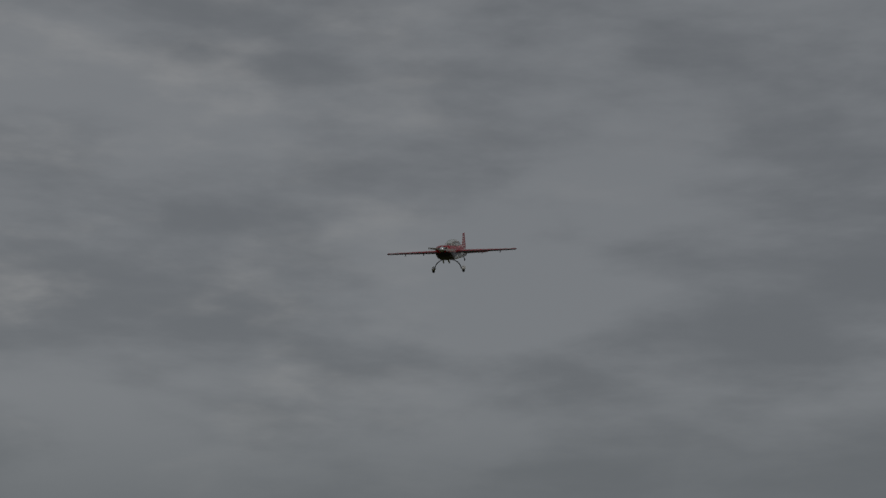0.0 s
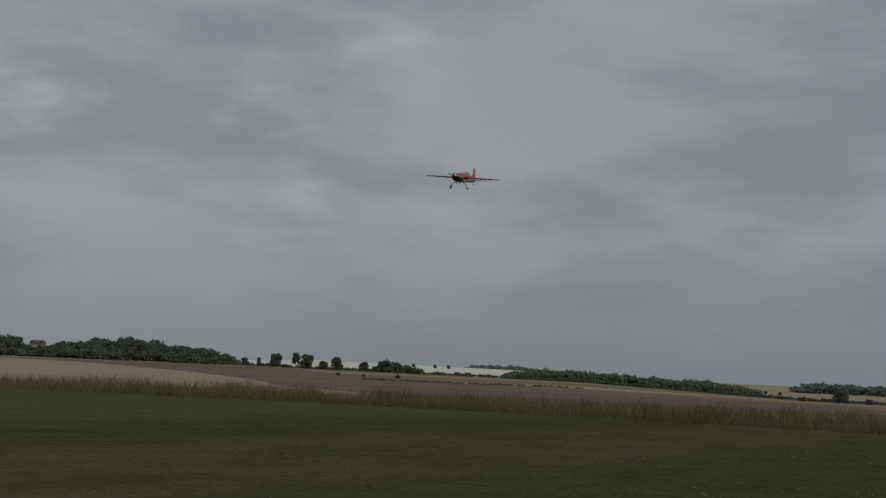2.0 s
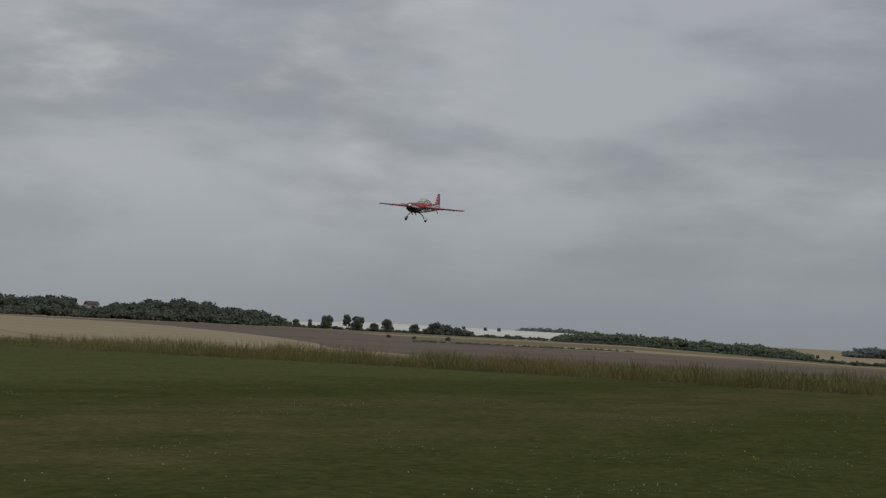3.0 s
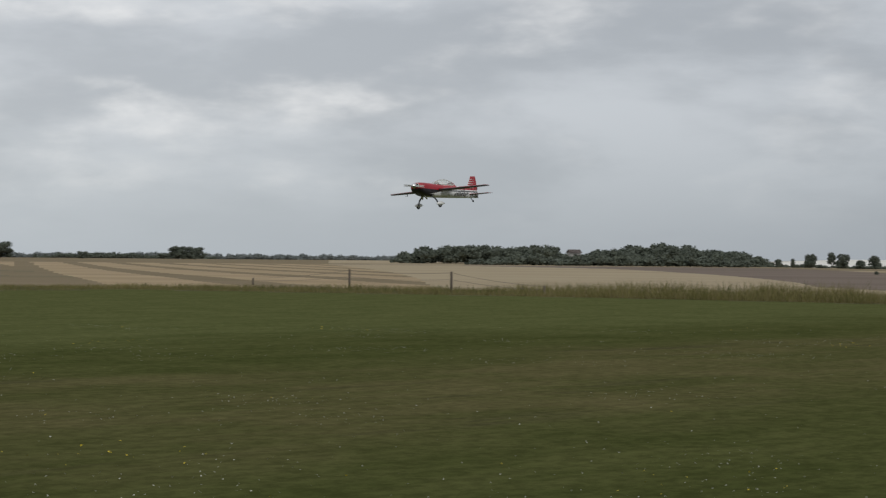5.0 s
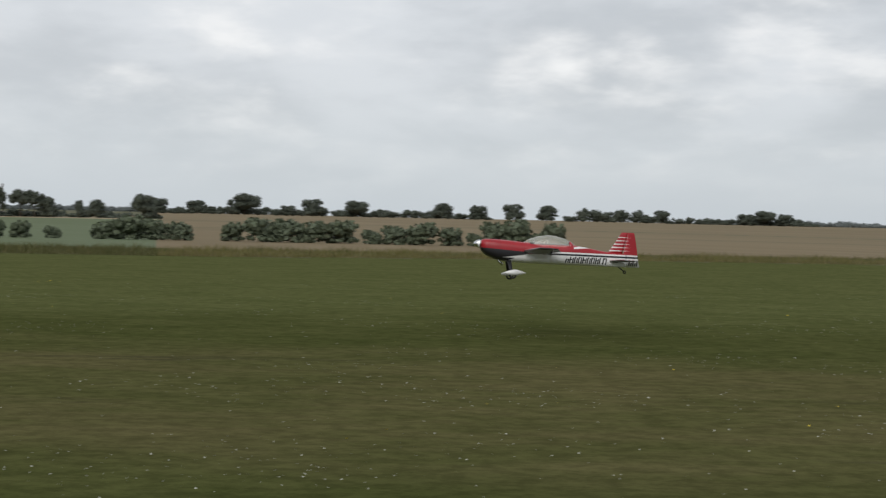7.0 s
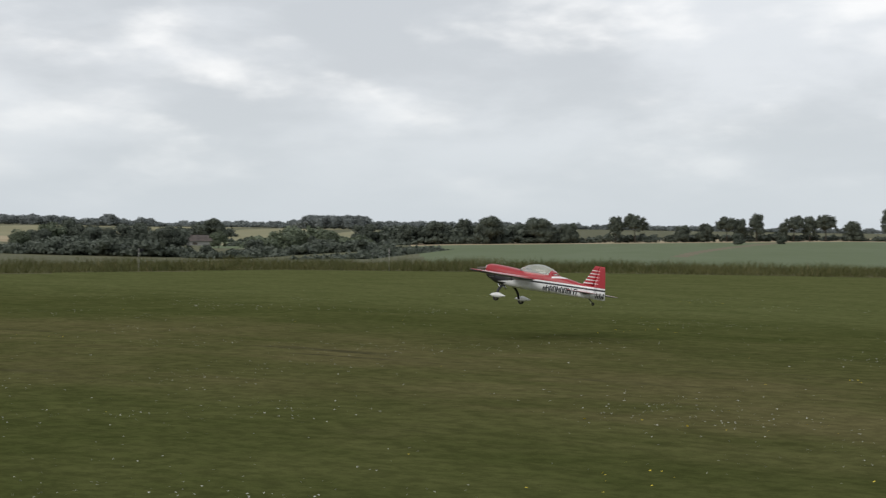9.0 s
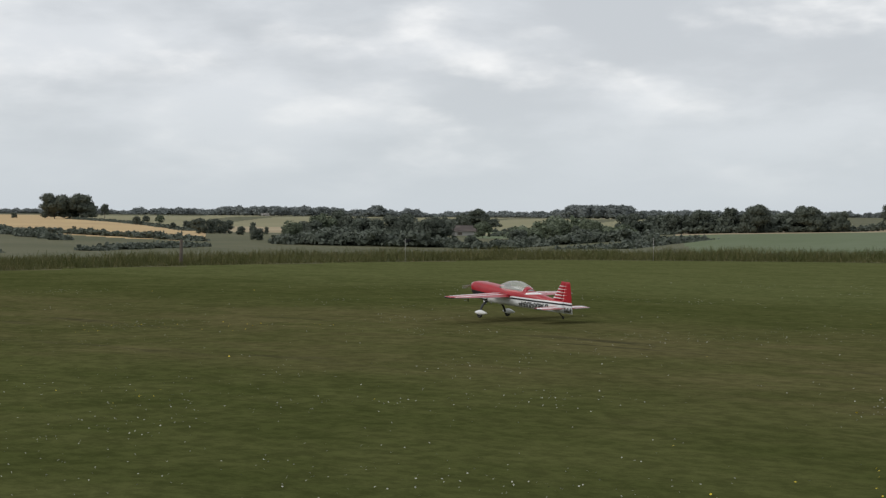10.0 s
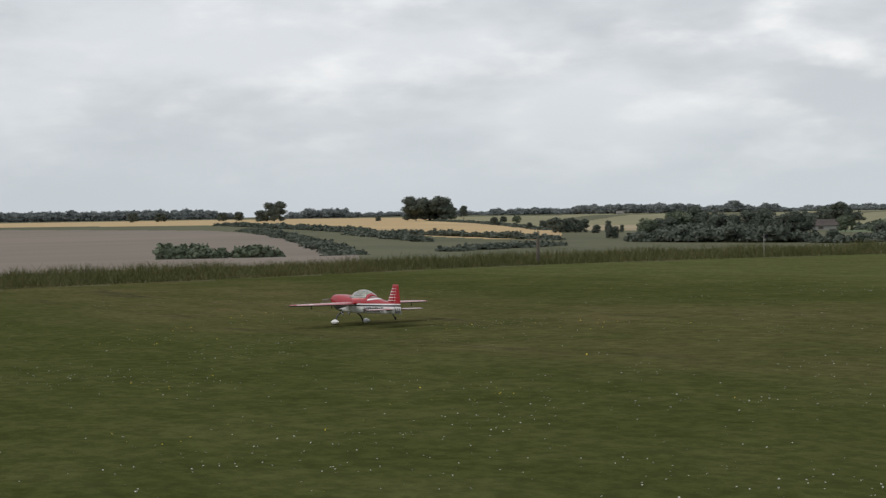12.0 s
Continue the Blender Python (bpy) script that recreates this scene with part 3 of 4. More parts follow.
wood("woodland", 107.9, 106.1, 700, 6.0, 20, M_leaf, "rounded dark tree clump on the skyline", 70, 6, 0.3)
plant("oak", 106.75, 700, 8.4, 1.0)
wood("hedge", 107.0, 104.6, 560, 1.6, 4, M_leaf, DH, 71, 3, 0.5, 0.42, 1.7)
wood("hedge", 106.8, 104.4, 470, 1.4, 4, M_leaf, DH, 72, 3, 0.5, 0.42, 1.7)
wood("woodland", 116.6, 111.35, 1350, 7.6, 50, M_leaf_haze, FW, 57, 9, 0.2, 0.9, 0.45)
wood("woodland", 119.6, 116.4, 1400, 5.0, 40, M_leaf_haze, FW, 73, 9, 0.3, 0.9, 0.45)
wood("woodland", 111.25, 110.0, 1300, 8.6, 50, M_leaf_haze, FW, 74, 9, 0.1, 0.9, 0.45)
wood("woodland", 109.9, 108.6, 1350, 6.4, 40, M_leaf_haze, FW, 75, 9, 0.25, 0.9, 0.45)
wood("woodland", 108.6, 104.0, 1450, 3.6, 40, M_leaf_haze, FW, 76, 9, 0.4, 0.9, 0.45)
wood("woodland", 140, 128.6, 1400, 8.0, 40, M_leaf_haze, FW, 58, 10, 0.3, 1.0, 0.4)
wood("woodland", 126.7, 124.3, 1250, 6.6, 40, M_leaf_haze, FW, 77, 9, 0.12, 0.9, 0.45)
wood("woodland", 124.3, 119.8, 1500, 3.4, 40, M_leaf_haze, FW, 78, 10, 0.3, 0.9, 0.45)
wood("woodland", 108, 70, 2100, 6.0, 40, M_leaf_haze, FW, 59, 14, 0.5, 1.2, 0.3)
wood("hedge", 129.3, 123.6, (610, 412), 1.6, 5, M_leaf, DH, 60, 2.8, 0.6, 0.42, 1.7)
wood("hedge", 123.6, 116.8, (412, 342), 1.4, 5, M_leaf, DH, 63, 2.8, 0.6, 0.42, 1.7)
wood("hedge", 128.4, 124.3, (470, 200), 1.0, 4, M_leaf, DH, 61, 2.6, 0.55, 0.42, 1.7)
wood("hedge", 124.6, 121.8, (400, 330), 1.1, 4, M_leaf, DH, 64, 2.6, 0.65, 0.42, 1.7)
wood("hedge", 121.2, 116.8, (250, 300), 0.8, 4, M_leaf, DH, 62, 2.6, 0.65, 0.42, 1.7)
wood("hedge", 121.6, 117.2, (790, 480), 0.5, 3, M_leaf, DH, 79, 2.8, 0.6, 0.42, 1.7)
for az, d, h, k in ((122.1, 780, 12.4, "oak"), (121.15, 780, 12.4, "oak"), (121.6, 786, 11.0, "round"), (120.35, 820, 7.6, "tall"), (127.3, 800, 10.6, "oak"), (127.8, 800, 6.0, "round"),
                    (123.5, 800, 3.0, "round"), (118.4, 640, 4.0, "pale"), (119.2, 600, 3.6, "round"), (117.95, 520, 2.4, "round"), (117.4, 520, 3.0, "oak"), (122.2, 330, 1.6, "low"),
                    (116.95, 430, 4.2, "oak"), (116.45, 432, 4.6, "round"), (116.05, 436, 4.0, "oak"), (115.5, 420, 2.6, "round"), (115.05, 415, 3.6, "cone"), (114.55, 420, 2.6, "cone"),
                    (114.9, 360, 3.0, "round"), (129.2, 900, 5.0, "low"), (128.6, 900, 5.4, "round"), (131.4, 900, 5.4, "low"), (132.4, 900, 5.4, "low"), (111.2, 900, 3.0, "round"), (118.9, 700, 2.6, "low")):
    plant(k, az, d, h, 1.0)
for az, h, w in ((131.0, 3.0, 1.0), (130.2, 2.9, 1.1), (129.5, 2.4, 1.0), (128.3, 2.6, 1.2), (127.6, 2.7, 1.1), (126.0, 1.3, 1.4), (125.4, 1.1, 1.4)):
    plant("bush", az, 150, h * 0.85, w * 1.0, "bushes at the foot of the fallow field", "dark green bush at the foot of the fallow field")


# ---- the edge of the field: long grass, fence, flowers ----
def blades(name, spots, mat, label, seed, lean=0.35):
    """Tapered blades standing on spots (x, y, z, height, width): one mesh."""
    r = np.random.default_rng(seed)
    s = np.array(spots)
    n = len(s)
    a = r.uniform(0, 2 * math.pi, n)
    side = np.stack([np.cos(a), np.sin(a), np.zeros(n)], 1) * s[:, 4:5] * 0.5
    tip = np.stack([r.normal(0, lean, n), r.normal(0, lean, n), np.ones(n)], 1) * s[:, 3:4]
    base = s[:, :3] - np.array([0, 0, 0.03])
    v = np.stack([base - side, base + side, base + tip * 0.62 + side * 0.7, base + tip, base + tip * 0.58 - side * 0.8], 1).reshape(-1, 3)
    f = np.arange(5 * n).reshape(-1, 5)
    return tagged(mesh_object(name, v.tolist(), f.tolist(), mat), label, "grass", kind="stuff")


def edge_height(az):
    return float(np.interp(az, (-30, 12, 17, 34, 70, 90, 118, 140), (1.2, 1.02, 0.5, 0.36, 0.40, 0.60, 0.55, 0.55)))


def make_edge():
    r = random.Random(4)
    tall, lush, fine, weeds = [], [], [], []
    for _ in range(150000):
        az = r.uniform(-31, 141)
        e = edge_of_turf(az)
        d = e + 13 * r.random() ** 1.5
        p = place(az, d)
        swell = 0.75 + 0.5 * noise.noise(Vector((az * 0.55, d * 0.2, 1.0))) + 0.25 * noise.noise(Vector((az * 3.1, d * 0.4, 5.0)))
        h = edge_height(az) * swell * r.uniform(0.45, 1.0) * min(1.0, 0.62 + (d - e) * 0.3)
        straw = r.random() < (0.25 if az < 72 else 0.07)
        (fine if straw else tall if az < 72 else lush).append((p.x, p.y, ground_z(p.x, p.y), max(0.08, h), r.uniform(0.008, 0.022)))
    for _ in range(260):
        az = r.uniform(-31, 141)
        d = edge_of_turf(az) + r.uniform(2, 12)
        for _ in range(26):
            p = place(az + r.gauss(0, 0.3), d + r.gauss(0, 0.35))
            weeds.append((p.x, p.y, ground_z(p.x, p.y), edge_height(az) * r.uniform(0.4, 0.98), r.uniform(0.014, 0.034)))
    blades("long_grass", tall, M_blade, "uncut olive and straw coloured grass along the turf edge", 5, 0.5)
    blades("long_grass", lush, M_blade_green, "uncut green grass along the turf edge above the valley", 7, 0.5)
    blades("dry_grass", fine, M_straw, "dry straw-coloured grass stems among the long grass", 6, 0.25)
    blades("weeds", weeds, M_blade_green, "dark green dock and thistle clumps in the long grass", 8, 0.4)


M_straw = foliage("straw", (0.16, 0.135, 0.06), (0.24, 0.20, 0.10), 0.3)
make_edge()


def make_flowers(name, count, clusters, mat, size, label, seed):
    """Flower heads: small cupped discs close to the turf, scattered and in drifts."""
    r = random.Random(seed)
    verts, faces = [], []
    drifts = [(r.uniform(-18, 138), 9 + 30 * r.random() ** 1.2) for _ in range(clusters)]
    for i in range(count):
        if r.random() < 0.78:
            a0, d0 = r.choice(drifts)
            p0 = place(a0, d0)
            p = p0 + Vector((r.gauss(0, 0.55), r.gauss(0, 0.55), 0))
        else:
            p = place(r.uniform(-18, 138), 9 + 32 * r.random() ** 1.1)
        z = ground_z(p.x, p.y) + r.uniform(0.012, 0.03)
        s = size * r.uniform(0.6, 1.25)
        tilt = Euler((r.gauss(0, 0.5), r.gauss(0, 0.5), r.uniform(0, 6))).to_matrix()
        k = len(verts)
        verts.append(Vector((p.x, p.y, z + s * 0.25)))
        for j in range(6):
            t = j * math.pi / 3
            verts.append(Vector((p.x, p.y, z)) + tilt @ Vector((math.cos(t) * s, math.sin(t) * s, 0)))
        faces += [(k, k + 1 + j, k + 1 + (j + 1) % 6) for j in range(6)]
    return tagged(mesh_object(name, verts, faces, mat), label, "flowers", kind="stuff")


make_flowers("daisies", 9000, 190, M_daisy, 0.0057, "small white daisies and clover heads in the turf", 21)
make_flowers("dandelions", 420, 22, M_dandelion, 0.0085, "yellow dandelion heads dotted in the turf", 22)


def make_post(az, d, h, w=0.11, lean=0.0):
    root_p = place(az, d)
    bm = bmesh.new()
    bmesh.ops.create_cone(bm, cap_ends=True, segments=9, radius1=w * 0.55, radius2=w * 0.46, depth=h + 0.4)
    for v in bm.verts:
        v.co.x += 0.01 * math.sin(v.co.z * 7 + az)
        if v.co.z > 0:
            v.co.z += 0.03 * math.sin(v.co.x * 40 + az)
    bmesh.ops.translate(bm, verts=bm.verts, vec=(0, 0, h / 2 - 0.2))
    ob = part("fence_post", bm, M_post)
    ob.matrix_basis = pose(root_p.x, root_p.y, ground_z(root_p.x, root_p.y), lean, lean * 0.5, az)
    return tagged(ob, "weathered wooden fence post in the long grass", "fence post", "fence posts")


POSTS = ((25.5, 112, 0.5), (21.97, 96, 1.2), (18.22, 84, 1.15), (14.8, 80, 0.5))
for i, (az, d, h) in enumerate(POSTS):
    make_post(az, d, h, 0.14, (2, -1, 1, 3)[i])
make_post(43.89, 84, 1.05, 0.16, 3)
make_post(117.64, 58, 0.95, 0.13, 1)


def make_wire(a, b):
    """A sagging strand between two points."""
    a, b = Vector(a), Vector(b)
    bm = bmesh.new()
    pts = [a.lerp(b, t) - Vector((0, 0, 0.10 * 4 * t * (1 - t))) for t in np.linspace(0, 1, 9)]
    rings = [[bm.verts.new(p + Vector((0.0, 0.008 * math.cos(q), 0.008 * math.sin(q)))) for q in np.linspace(0, 2 * math.pi, 5, endpoint=False)] for p in pts]
    for r0, r1 in zip(rings, rings[1:]):
        for j in range(5):
            bm.faces.new((r0[j], r0[(j + 1) % 5], r1[(j + 1) % 5], r1[j]))
    return tagged(part("fence_wire", bm, M_wire), "rusty sagging wire strung between fence posts", "wire", "fence wires")


for (a0, d0, h0), (a1, d1, h1) in zip(POSTS, POSTS[1:]):
    for k in (0.94, 0.62):
        p, q = place(a0, d0), place(a1, d1)
        make_wire((p.x, p.y, ground_z(p.x, p.y) + h0 * k), (q.x, q.y, ground_z(q.x, q.y) + h1 * k))


def make_marker(az, d, flagged=True):
    """Thin pale cane, with or without a small dark flag."""
    p = place(az, d)
    root = new("marker_flag")
    root.matrix_basis = pose(p.x, p.y, ground_z(p.x, p.y), 0, 0, az)
    bm = bmesh.new()
    bmesh.ops.create_cone(bm, cap_ends=True, segments=8, radius1=0.009, radius2=0.008, depth=0.9)
    bmesh.ops.translate(bm, verts=bm.verts, vec=(0, 0, 0.45))
    part("cane", bm, M_wall, root)
    if not flagged:
        return tagged(root, "thin pale cane standing in the long grass", "marker")
    bm = bmesh.new()
    bmesh.ops.create_grid(bm, x_segments=5, y_segments=3, size=0.09)
    for v in bm.verts:
        v.co = Vector((v.co.x + 0.10, 0.02 * math.sin(v.co.x * 30), v.co.y * 0.6 + 0.82 + v.co.x * 0.5))
    bmesh.ops.solidify(bm, geom=bm.faces[:], thickness=0.006)
    part("flag", bm, M_decal_cloth, root, "small dark cloth flag")
    return tagged(root, "thin pale cane with a small dark flag", "marker")


M_decal_cloth = material("dark_cloth", (0.03, 0.03, 0.035), rough=0.9, vary=(0.05, 0.05, 0.055), scale=20)
make_marker(109.46, 60)
make_marker(100.36, 62, False)


def make_barn(name, az, d, length, height, depth, turn, roof_mat, label):
    """A far farm building: walls, pitched roof, door and window openings."""
    p = place(az, d)
    root = new(name)
    root.matrix_basis = pose(p.x, p.y, ground_z(p.x, p.y) - 0.2, 0, 0, az + turn)
    bm = bmesh.new()
    bmesh.ops.create_cube(bm, size=1)
    bmesh.ops.scale(bm, verts=bm.verts, vec=(length, depth, height))
    bmesh.ops.translate(bm, verts=bm.verts, vec=(0, 0, height / 2))
    part("wall", bm, M_wall, root, smooth=False)
    bm = bmesh.new()
    h = depth * 0.28
    o = 0.4
    for s in (-1, 1):
        q = [bm.verts.new(v) for v in ((-length / 2 - o, s * (depth / 2 + o), height - 0.15), (length / 2 + o, s * (depth / 2 + o), height - 0.15), (length / 2 + o, 0, height + h), (-length / 2 - o, 0, height + h))]
        bm.faces.new(q)
    for s in (-1, 1):
        bm.faces.new([bm.verts.new(v) for v in ((s * length / 2, -depth / 2, height), (s * length / 2, depth / 2, height), (s * length / 2, 0, height + h - 0.15))])
    bmesh.ops.solidify(bm, geom=bm.faces[:], thickness=0.12)
    part("roof", bm, roof_mat, root, smooth=False)
    for i in range(max(2, int(length / 6))):
        bm = bmesh.new()
        bmesh.ops.create_cube(bm, size=1)
        bmesh.ops.scale(bm, verts=bm.verts, vec=(1.4, 0.12, height * 0.45))
        bmesh.ops.translate(bm, verts=bm.verts, vec=(-length / 2 + 2.5 + i * 6, -depth / 2 - 0.03, height * 0.5))
        part("window", bm, M_post, root, smooth=False)
    return tagged(root, label, "building")


make_barn("farmhouse", 13.72, 577, 4, 5.0, 4, 20, M_tile, "tall pale rendered house among the trees")
make_barn("farmhouse", 107.35, 470, 8, 1.6, 6, 12, M_tile, "low stone farm building with a slate roof in the valley")
make_barn("barn", 114.6, 1290, 6, 1.2, 5, -15, M_wall, "pale roofed farm building on the far slope")


def make_mast(az, d, h):
    p = place(az, d)
    root = new("radio_mast")
    root.matrix_basis = pose(p.x, p.y, ground_z(p.x, p.y))
    for k in range(3):
        bm = bmesh.new()
        t = k * 2.094
        limb(bm, (math.cos(t) * 0.5, math.sin(t) * 0.5, 0), (math.cos(t) * 0.2, math.sin(t) * 0.2, h), 0.1, 0.07, 5)
        part("leg", bm, M_wire, root)
    for k in range(7):
        bm = bmesh.new()
        z = h * (k + 0.5) / 7
        w = 0.5 - 0.3 * z / h
        for j in range(3):
            a, b = j * 2.094, (j + 1) * 2.094
            limb(bm, (math.cos(a) * w, math.sin(a) * w, z), (math.cos(b) * w, math.sin(b) * w, z + h / 14), 0.05, 0.05, 4)
        part("brace", bm, M_wire, root)
    return tagged(root, "slim grey lattice radio mast rising above the tree row", "mast")


make_mast(77.44, 440, 8.8)


# ---- the model aeroplane: x ahead, y to its left, z up from the wheels' contact ----
def livery(name, rules, base, rough=0.36, coat=0.12):
    """Painted film: colours laid one over another where rules hold. A rule: (colour, [(a, b, c, lo, hi), ...]) holds where lo < a*x + b*y + c*z < hi for all."""
    m = material(name, base, rough=rough, coat=coat)
    nt = m.node_tree
    b = nt.nodes["Principled BSDF"]
    tc = nt.nodes.new("ShaderNodeTexCoord")
    prev = None
    for colour, tests in rules:
        mask = None
        for a, bb, c, lo, hi in tests:
            dot = nt.nodes.new("ShaderNodeVectorMath")
            dot.operation = 'DOT_PRODUCT'
            dot.inputs[1].default_value = (a, bb, c)
            nt.links.new(tc.outputs["Object"], dot.inputs[0])
            for limit, kind in ((lo, 'GREATER_THAN'), (hi, 'LESS_THAN')):
                if abs(limit) > 50:
                    continue
                g = nt.nodes.new("ShaderNodeMath")
                g.operation = kind
                g.inputs[1].default_value = limit
                nt.links.new(dot.outputs["Value"], g.inputs[0])
                if mask is None:
                    mask = g.outputs[0]
                else:
                    mu = nt.nodes.new("ShaderNodeMath")
                    mu.operation = 'MULTIPLY'
                    nt.links.new(mask, mu.inputs[0])
                    nt.links.new(g.outputs[0], mu.inputs[1])
                    mask = mu.outputs[0]
        mx = nt.nodes.new("ShaderNodeMix")
        mx.data_type = 'RGBA'
        nt.links.new(mask, mx.inputs[0])
        mx.inputs[7].default_value = (*colour, 1)
        if prev is None:
            mx.inputs[6].default_value = (*base, 1)
        else:
            nt.links.new(prev, mx.inputs[6])
        prev = mx.outputs[2]
    # faint dust and scuffing over the film
    n = nt.nodes.new("ShaderNodeTexNoise")
    n.inputs["Scale"].default_value, n.inputs["Detail"].default_value = 9, 5
    nt.links.new(tc.outputs["Object"], n.inputs[0])
    r = nt.nodes.new("ShaderNodeMapRange")
    r.inputs[1].default_value, r.inputs[2].default_value, r.inputs[3].default_value, r.inputs[4].default_value = 0.3, 0.7, 0.9, 1.06
    nt.links.new(n.outputs[0], r.inputs[0])
    hs = nt.nodes.new("ShaderNodeHueSaturation")
    nt.links.new(prev, hs.inputs["Color"])
    nt.links.new(r.outputs[0], hs.inputs["Value"])
    nt.links.new(hs.outputs[0], b.inputs["Base Color"])
    return m


RED, WHITE, BLACK = (0.35, 0.005, 0.012), (0.82, 0.82, 0.81), (0.014, 0.013, 0.016)
DARK = (0.05, 0.045, 0.05)
N = 99.0
M_fus = livery("fuselage_film", [
    (BLACK, [(0.075, 0, -1, -N, N), (-0.06, 0, 1, -N, 0.400), (1, 0, 2.7, 0.775, N)]),
    (WHITE, [(0, 0, 1, -N, 0.362), (1, 0, 2.7, -N, 0.775)]),
    (WHITE, [(0, 0, 1, 0.3, 0.408), (1, 0, 7.0, -N, 2.25)]),
    (BLACK, [(0, 0, 1, 0.360, 0.386), (1, 0, 5.0, -N, 1.35)]),
    (WHITE, [(0.10, 0, 1, 0.372, 0.392), (1, 0, 0, -1.17, -0.86)]),
    (WHITE, [(0.16, 0, 1, 0.336, 0.346), (1, 0, 0, -1.1, -0.86)]),
    (BLACK, [(0.14, 0, 1, 0.388, N), (1, 0, 0, -1.03, -0.80)]),
], RED)
FANG = []
for k in range(5):
    z0 = 0.452 + k * 0.048
    # a wedge that is thick at the leading edge and comes to a point near the trailing edge
    FANG.append((WHITE, [(0.04, 0, 1, z0 - 0.0548, N), (-0.036, 0, 1, -N, z0 + 0.0722)]))
M_fin = livery("fin_film", FANG + [
    (WHITE, [(0, 0, 1, -N, 0.408)]), (BLACK, [(0, 0, 1, 0.360, 0.386)])], RED)
M_wing = livery("wing_film", [
    (WHITE, [(1, 0, 0, -0.355, -0.285)]),
    (RED, [(1, 0, 0, -0.325, -0.312)]),
    (WHITE, [(1, 0, 0, -0.475, -0.445)]),
    (RED, [(0, 1, 0, 1.24, N)]), (RED, [(0, 1, 0, -N, -1.24)]),
    (DARK, [(-0.025, 0, 1, -N, 0.4165)]),
], RED)
M_tail = livery("tailplane_film", [
    (WHITE, [(1, 0.0, 0, -1.63, -1.52)]),
    (RED, [(1, 0, 0, -1.60, -1.58)]),
    (DARK, [(-0.01, 0, 1, -N, 0.334)]),
], RED)
M_white_gel = material("white_gelcoat", (0.80, 0.80, 0.78), rough=0.25, coat=0.5, vary=(0.72, 0.72, 0.69), scale=6)
M_carbon = material("carbon_black", (0.012, 0.012, 0.013), rough=0.5, spec=0.3, vary=(0.022, 0.022, 0.024), scale=30)
M_rubber = material("tyre_rubber", (0.015, 0.015, 0.015), rough=0.85, vary=(0.03, 0.028, 0.025), scale=20)
M_chrome = material("polished_aluminium", (0.78, 0.78, 0.78), rough=0.15, metal=1.0)
M_prop = material("pale_composite_blade", (0.55, 0.54, 0.50), rough=0.35, vary=(0.48, 0.47, 0.44), scale=12)
M_decal = material("black_vinyl", (0.016, 0.015, 0.018), rough=0.4)
M_dark_in = material("grey_cockpit", (0.20, 0.20, 0.19), rough=0.8, vary=(0.14, 0.14, 0.13), scale=14)
M_glass = bpy.data.materials.new("smoked_canopy")
M_glass.use_nodes = True
g_b = M_glass.node_tree.nodes["Principled BSDF"]
g_b.inputs["Base Color"].default_value = (0.93, 0.95, 0.90, 1)
g_b.inputs["Roughness"].default_value = 0.06
g_b.inputs["Transmission Weight"].default_value = 0.78
g_b.inputs["IOR"].default_value = 1.01
g_b.inputs["Coat Weight"].default_value = 0.6

plane = new("model_aeroplane")
tagged(plane, "red and white aerobatic model aeroplane landing on the turf", "model aeroplane")

# fuselage stations: x, underside, top, half width
STATIONS = ((0.455, 0.415, 0.520, 0.085), (0.440, 0.385, 0.540, 0.128), (0.38, 0.330, 0.556, 0.160), (0.24, 0.272, 0.556, 0.172),
            (0.08, 0.248, 0.548, 0.172), (-0.15, 0.238, 0.530, 0.168), (-0.45, 0.235, 0.520, 0.162), (-0.80, 0.234, 0.522, 0.145),
            (-1.05, 0.234, 0.488, 0.115), (-1.30, 0.235, 0.446, 0.080), (-1.50, 0.236, 0.430, 0.048), (-1.62, 0.238, 0.424, 0.022))


def station(x):
    xs = [s[0] for s in STATIONS][::-1]
    return [float(np.interp(x, xs, [s[k] for s in STATIONS][::-1])) for k in (1, 2, 3)]


def hull_point(x, t, grow=0.0):
    """A point of the hull at station x, at angle t from its left side upwards."""
    zb, zt, w = station(x)
    zc, h = (zb + zt) / 2, (zt - zb) / 2
    c, s = math.cos(t), math.sin(t)
    power = 0.62 if s > 0 else 0.45
    return Vector((x, math.copysign(abs(c) ** 0.62, c) * (w + grow), zc + math.copysign(abs(s) ** (power + 0.1), s) * (h + grow)))


def loft(bm, rings, cap=True):
    vs = [[bm.verts.new(p) for p in ring] for ring in rings]
    n = len(vs[0])
    for a, b in zip(vs, vs[1:]):
        for j in range(n):
            bm.faces.new((a[j], a[(j + 1) % n], b[(j + 1) % n], b[j]))
    if cap:
        bm.faces.new(vs[0][::-1])
        bm.faces.new(vs[-1])
    bmesh.ops.recalc_face_normals(bm, faces=bm.faces)


bm = bmesh.new()
xs = np.concatenate([np.linspace(0.455, 0.36, 6), np.linspace(0.33, -1.62, 44)])
loft(bm, [[hull_point(x, t) for t in np.linspace(0, 2 * math.pi, 40, endpoint=False)] for x in xs])
fuselage = part("fuselage", bm, M_fus, plane, "glossy red over white fuselage with black cowl underside")

